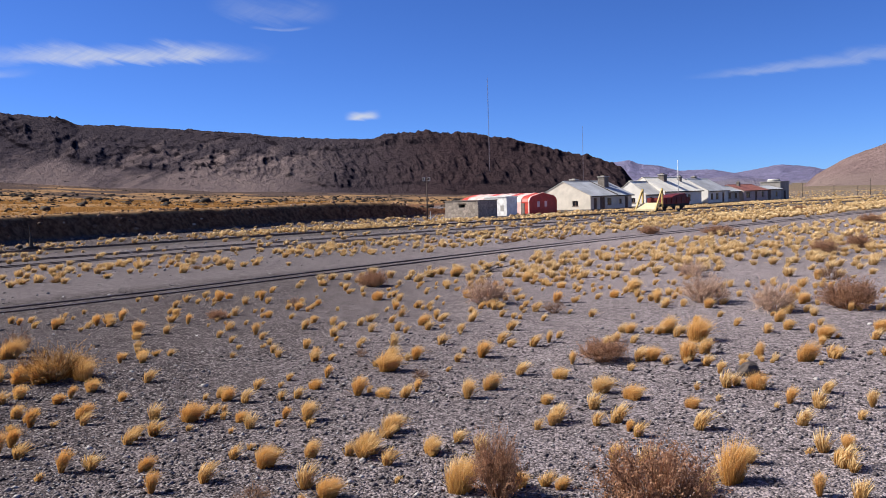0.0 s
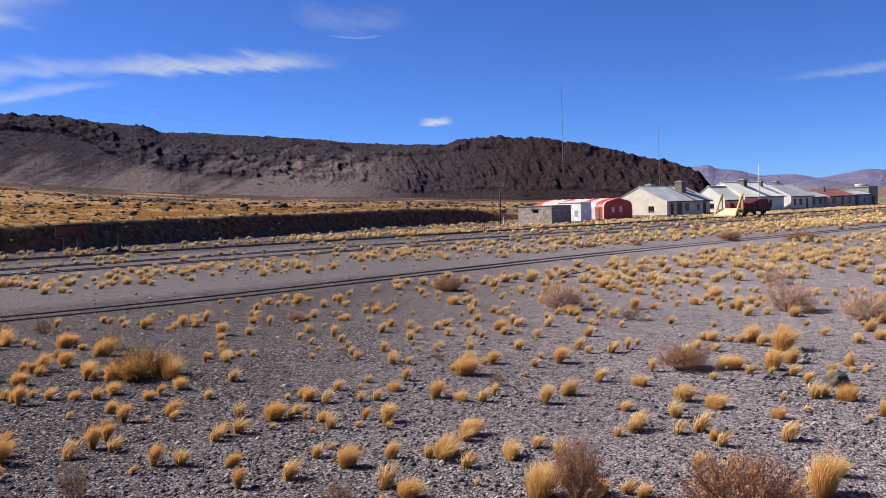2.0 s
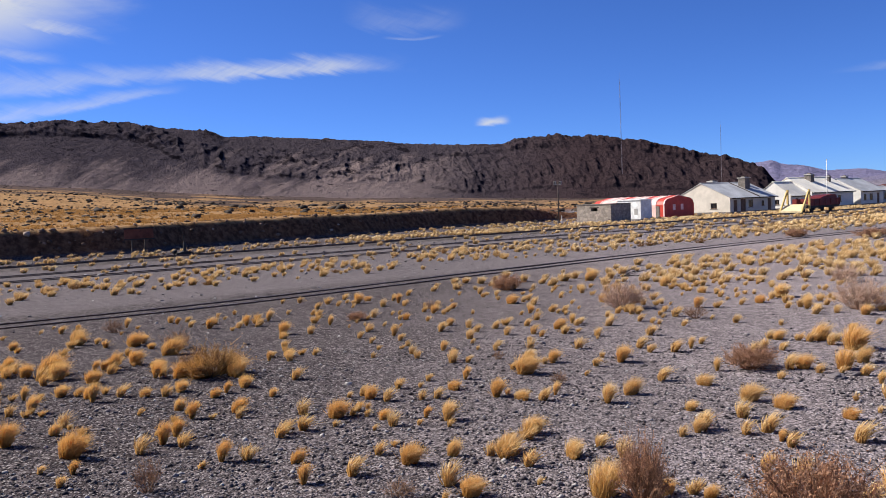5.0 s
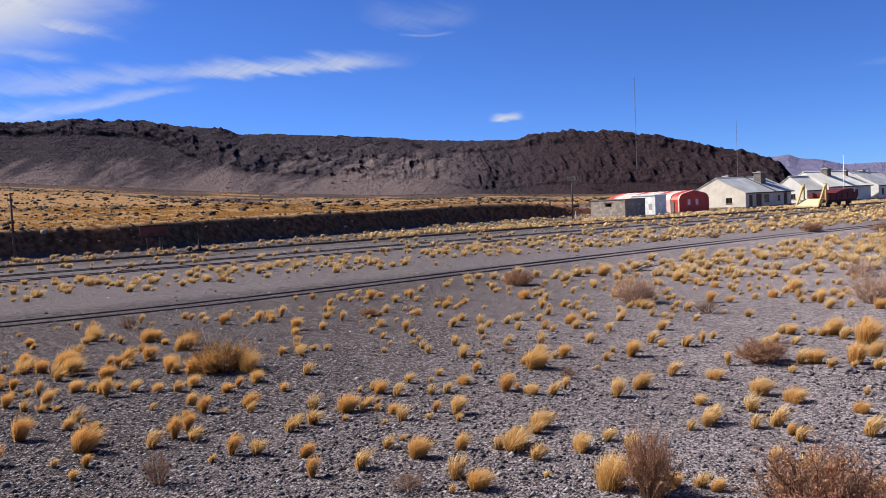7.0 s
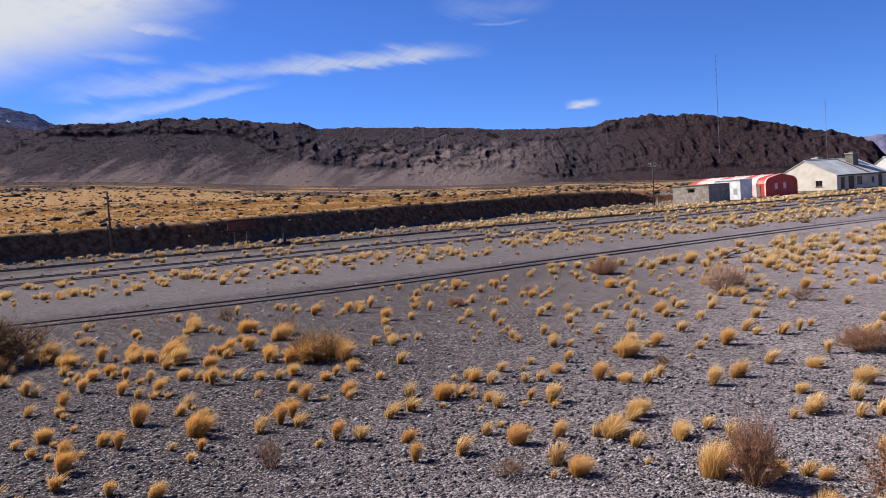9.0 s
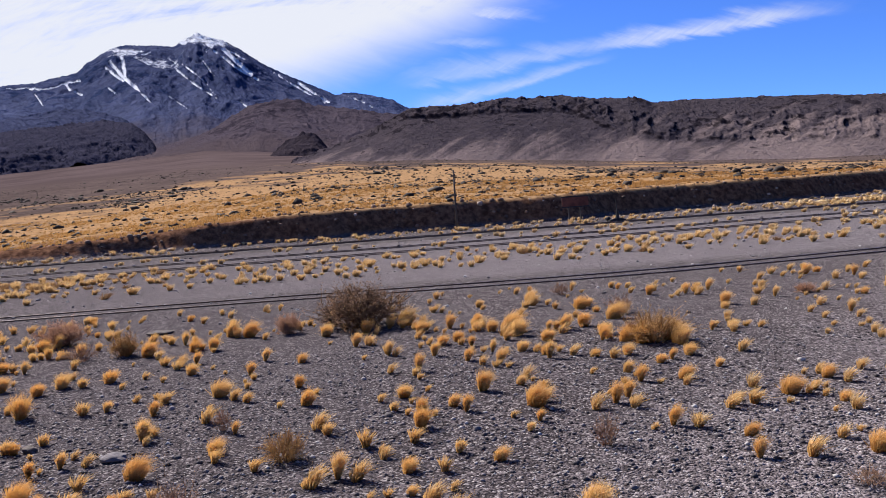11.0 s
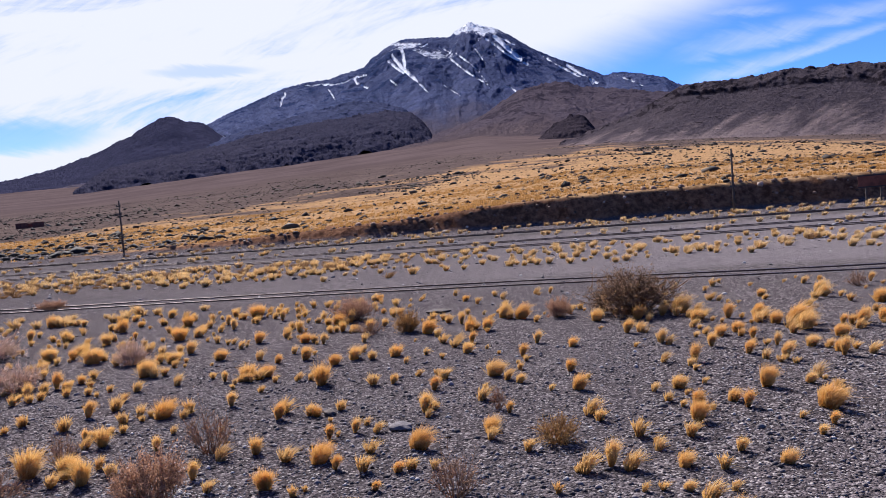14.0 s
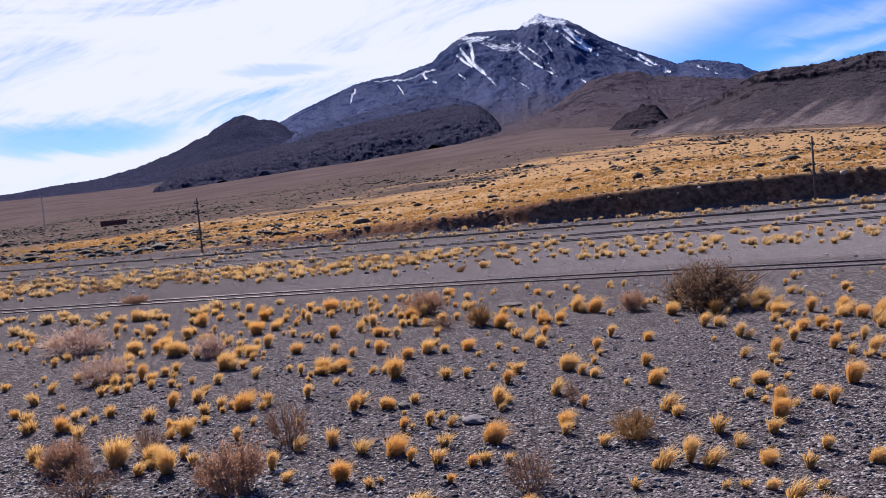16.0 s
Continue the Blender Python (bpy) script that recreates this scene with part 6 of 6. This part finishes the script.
def boulder(x, y, size, flat, turn, mat, label):
    bm = bmesh.new()
    bmesh.ops.create_icosphere(bm, subdivisions=3, radius=1)
    for v in bm.verts:
        k = 1 + 0.35 * noise.noise(v.co * 1.3 + Vector((x, y, 0))) + 0.12 * noise.noise(v.co * 4 + Vector((y, x, 3)))
        v.co = Vector((v.co.x * k * size, v.co.y * k * size * 0.75, v.co.z * k * size * flat))
    me = bpy.data.meshes.new("rock")
    bm.to_mesh(me)
    bm.free()
    me.materials.append(mat)
    ob = new("rock", me)
    ob.matrix_world = pose(x, y, float(ground_z(x, y)) + size * flat * 0.45, 0, 0, turn)
    return tagged(ob, label, "rock", "single rocks")


boulder(4.51, 12.21, 0.17, 0.75, 20, M_BOULDER, "dark angular rock lying on the gravel")
boulder(3.65, 12.77, 0.16, 0.30, 70, M_CHIPS, "flat grey stone slab among tussocks")
boulder(3.95, 12.95, 0.10, 0.4, 10, M_CHIPS, "small grey stone beside a slab")
boulder(-10.85, 4.24, 0.11, 0.5, 0, M_BOULDER, "small dark stone in the gravel")
boulder(-9.41, 4.56, 0.17, 0.32, 30, M_CHIPS, "flat grey stone under a tussock")
boulder(-18.11, 10.78, 0.30, 0.22, 60, M_BOULDER, "dark flat slab half buried in gravel")
boulder(-10.86, 0.17, 0.15, 0.35, 60, M_CHIPS, "pale rounded stone half buried in gravel")

# --- shrubs ------------------------------------------------------------------------------------------


def mat_twig(name, dark, light):
    n = Nodes(name, 0.85, 0.0, 0.2)
    c = n.mix(n.range(n.per_island(), 0.0, 1.0), dark, light)
    c = n.mix(n.range(n.noise(9, 3), 0.4, 0.7, 0.0, 0.4), c, dark)
    n.color(c)
    thin = n.nt.nodes.new("ShaderNodeBsdfTranslucent")
    n.put(thin, 0, c)
    both = n.nt.nodes.new("ShaderNodeMixShader")
    both.inputs[0].default_value = 0.45
    n.nt.links.new(n.bsdf.outputs[0], both.inputs[1])
    n.nt.links.new(thin.outputs[0], both.inputs[2])
    n.nt.links.new(both.outputs[0], n.nt.nodes["Material Output"].inputs[0])
    return n.mat


TWIG = {"brown": mat_twig("brown_twigs", (0.20, 0.11, 0.07), (0.56, 0.32, 0.195)), "pale": mat_twig("pale_twigs", (0.40, 0.28, 0.21), (0.76, 0.57, 0.45)),
        "thin": mat_twig("thin_twigs", (0.20, 0.12, 0.08), (0.50, 0.32, 0.205)), "dark": mat_twig("dark_twigs", (0.09, 0.055, 0.034), (0.30, 0.18, 0.105)),
        "straw": mat_twig("straw_twigs", (0.22, 0.12, 0.05), (0.58, 0.36, 0.14))}


def shrub_meshes(kind, seed):
    """A shrub of unit radius and height: stems that fork twice, and small leaves at the twig ends."""
    rg = np.random.default_rng(seed)
    stems, leaves = {"brown": (80, 11), "pale": (85, 3), "thin": (34, 2), "dark": (90, 7), "straw": (80, 3)}[kind]
    g, lv, lf = Geo(), [], []

    def twig(p, q, w):
        p, q = np.array(p), np.array(q)
        d = q - p
        s = np.cross(d, (0.3, 0.5, 0.8))
        s = s / (np.linalg.norm(s) + 1e-9) * w
        t = np.cross(d, s)
        t = t / (np.linalg.norm(t) + 1e-9) * w
        g.add([p + s, p - s * 0.5 + t * 0.87, p - s * 0.5 - t * 0.87, q], [(0, 1, 3), (1, 2, 3), (2, 0, 3)])

    for _ in range(stems):
        a = rg.uniform(0, 2 * math.pi)
        lean = math.sqrt(rg.uniform(0, 1))
        top = np.array((math.cos(a) * lean * 0.75, math.sin(a) * lean * 0.75, 0.80 * math.sqrt(max(0.05, 1 - lean ** 2 * 0.8)) * rg.uniform(0.6, 1.05)))
        root = np.array((math.cos(a) * lean * 0.22, math.sin(a) * lean * 0.22, -0.03))
        knee = root + (top - root) * 0.45 + rg.normal(0, 0.05, 3)
        twig(root, knee, 0.022)
        for _ in range(3):
            end = knee + (top - knee) * rg.uniform(0.7, 1.1) + rg.normal(0, 0.13, 3)
            twig(knee, end, 0.013)
            for _ in range(3):
                s = knee + (end - knee) * rg.uniform(0.35, 0.95)
                tip = s + (end - knee) * rg.uniform(0.2, 0.5) + rg.normal(0, 0.09, 3)
                twig(s, tip, 0.008)
                for _ in range(leaves):
                    c = s + (tip - s) * rg.uniform(0.1, 1.1) + rg.normal(0, 0.03, 3)
                    u1, u2 = rg.normal(0, 1, 3), rg.normal(0, 1, 3)
                    u1, u2 = u1 / np.linalg.norm(u1) * 0.024, u2 / np.linalg.norm(u2) * 0.012
                    k = len(lv)
                    lv.extend([tuple(c - u1), tuple(c + u2), tuple(c + u1), tuple(c - u2)])
                    lf.append((k, k + 1, k + 2, k + 3))
    return mesh_from("crown", g.v, g.f, TWIG[kind]), mesh_from("foliage", lv, lf, TWIG[kind])


SHRUB_SETS = {kind: [shrub_meshes(kind, 90 + i) for i in range(2)] for kind in TWIG}
SHRUB_WORDS = {"brown": "low reddish brown dry shrub with small leaves on gravel", "pale": "pale pinkish twiggy dry shrub on gravel",
               "thin": "sparse brown twiggy shrub growing in gravel", "dark": "large dark brown dense shrub beside the siding",
               "straw": "wide straw-coloured shrub mixed with dry grass"}
# x, y, half width, height, kind
SHRUBS_A = [
    (-2.36, 26.44, 0.52, 0.52, "brown"),
    (1.04, 21.08, 0.51, 0.76, "pale"),
    (-5.65, 20.09, 0.25, 0.23, "brown"),
    (0.43, 7.49, 0.25, 0.60, "brown"),
    (2.58, 13.52, 0.41, 0.39, "brown"),
    (6.41, 20.20, 0.55, 0.81, "pale"),
    (1.80, 7.05, 0.50, 0.62, "brown"),
    (-6.48, 13.32, 0.60, 0.54, "straw"),
    (-4.48, 7.56, 0.17, 0.38, "thin"),
    (-8.52, 16.11, 0.35, 0.44, "thin"),
    (-11.50, 18.68, 0.30, 0.38, "thin"),
    (-1.55, 14.65, 0.13, 0.17, "thin"),
    (-0.44, 12.50, 0.16, 0.21, "thin"),
    (-4.08, 21.92, 0.23, 0.28, "thin"),
    (2.53, 19.14, 0.30, 0.34, "thin"),
    (-1.88, 7.57, 0.20, 0.17, "thin"),
]
SHRUBS_B = [
    (7.44, 18.54, 0.45, 0.76, "pale"),
    (9.20, 18.60, 0.65, 0.69, "brown"),
    (15.54, 33.51, 0.59, 0.66, "brown"),
    (18.47, 36.57, 0.57, 0.62, "brown"),
    (13.32, 53.19, 0.68, 0.60, "brown"),
    (16.88, 50.68, 1.10, 0.55, "brown"),
    (11.46, 24.36, 0.47, 0.47, "thin"),
    (7.95, 26.38, 0.44, 0.57, "pale"),
    (30.69, 59.15, 0.83, 0.73, "brown"),
    (42.09, 97.21, 0.88, 0.58, "brown"),
    (-21.97, 0.76, 0.69, 0.78, "pale"),
    (-17.25, 0.92, 0.46, 0.55, "pale"),
    (-10.39, 2.38, 0.36, 0.56, "thin"),
    (-9.00, 1.37, 0.37, 0.55, "brown"),
    (-11.25, -0.10, 0.27, 0.39, "brown"),
    (-18.05, 3.12, 0.30, 0.57, "pale"),
]
SHRUBS_C = [
    (-33.54, 3.69, 0.52, 0.37, "brown"),
    (-19.17, 8.86, 0.58, 0.56, "brown"),
    (-6.94, 3.72, 0.29, 0.46, "thin"),
    (-9.21, 5.97, 0.14, 0.33, "thin"),
    (-7.46, 5.51, 0.27, 0.34, "straw"),
    (-13.47, 12.96, 1.08, 1.00, "dark"),
    (-11.31, 0.85, 0.24, 0.39, "thin"),
    (-9.41, 1.17, 0.20, 0.40, "thin"),
    (-14.53, 11.75, 0.29, 0.47, "brown"),
    (-16.11, 8.64, 0.32, 0.51, "straw"),
    (-16.56, 7.95, 0.38, 0.36, "thin"),
    (-10.11, -0.04, 0.42, 0.42, "thin"),
    (-11.21, -0.19, 0.23, 0.39, "brown"),
]

for i, (x, y, w, h, kind) in enumerate(SHRUBS_A + SHRUBS_B + SHRUBS_C):
    s = thing("shrub", pose(x, y, float(ground_z(x, y)), 0, 0, 67 * i), SHRUB_WORDS[kind], "shrub", "shrubs on the gravel")
    s.scale = (w * 1.45, w * 1.45, h) if kind == "pale" else (w * 1.2, w * 1.2, h * 1.15)
    twigs, leafage = SHRUB_SETS[kind][i % 2]
    part("crown", twigs, None, s)
    part("foliage", leafage, None, s)


def dead_wood(x, y):
    t = thing("dead_branch", pose(x, y, 0.0, 0, 0, 25), "blackened dead branch lying on the gravel", "dead wood")
    rg = random.Random(5)
    for k in range(7):
        p = Vector((rg.uniform(-0.5, 0.2), rg.uniform(-0.2, 0.2), rg.uniform(0.02, 0.2)))
        way = Vector((rg.uniform(0.3, 1), rg.uniform(-0.6, 0.6), rg.uniform(-0.1, 0.3)))
        w, g = rg.uniform(0.018, 0.035), Geo()
        for _ in range(4):
            q = p + way * rg.uniform(0.12, 0.24)
            q.z = max(0.02, q.z)
            g.tube(p, q, w, w * 0.75, 6)
            p, w = q, w * 0.75
            way = way + Vector((rg.uniform(-0.4, 0.4), rg.uniform(-0.5, 0.5), rg.uniform(-0.5, 0.25)))
        part("limb", g, M_IRON, t)
    return t


dead_wood(1.76, 30.11)
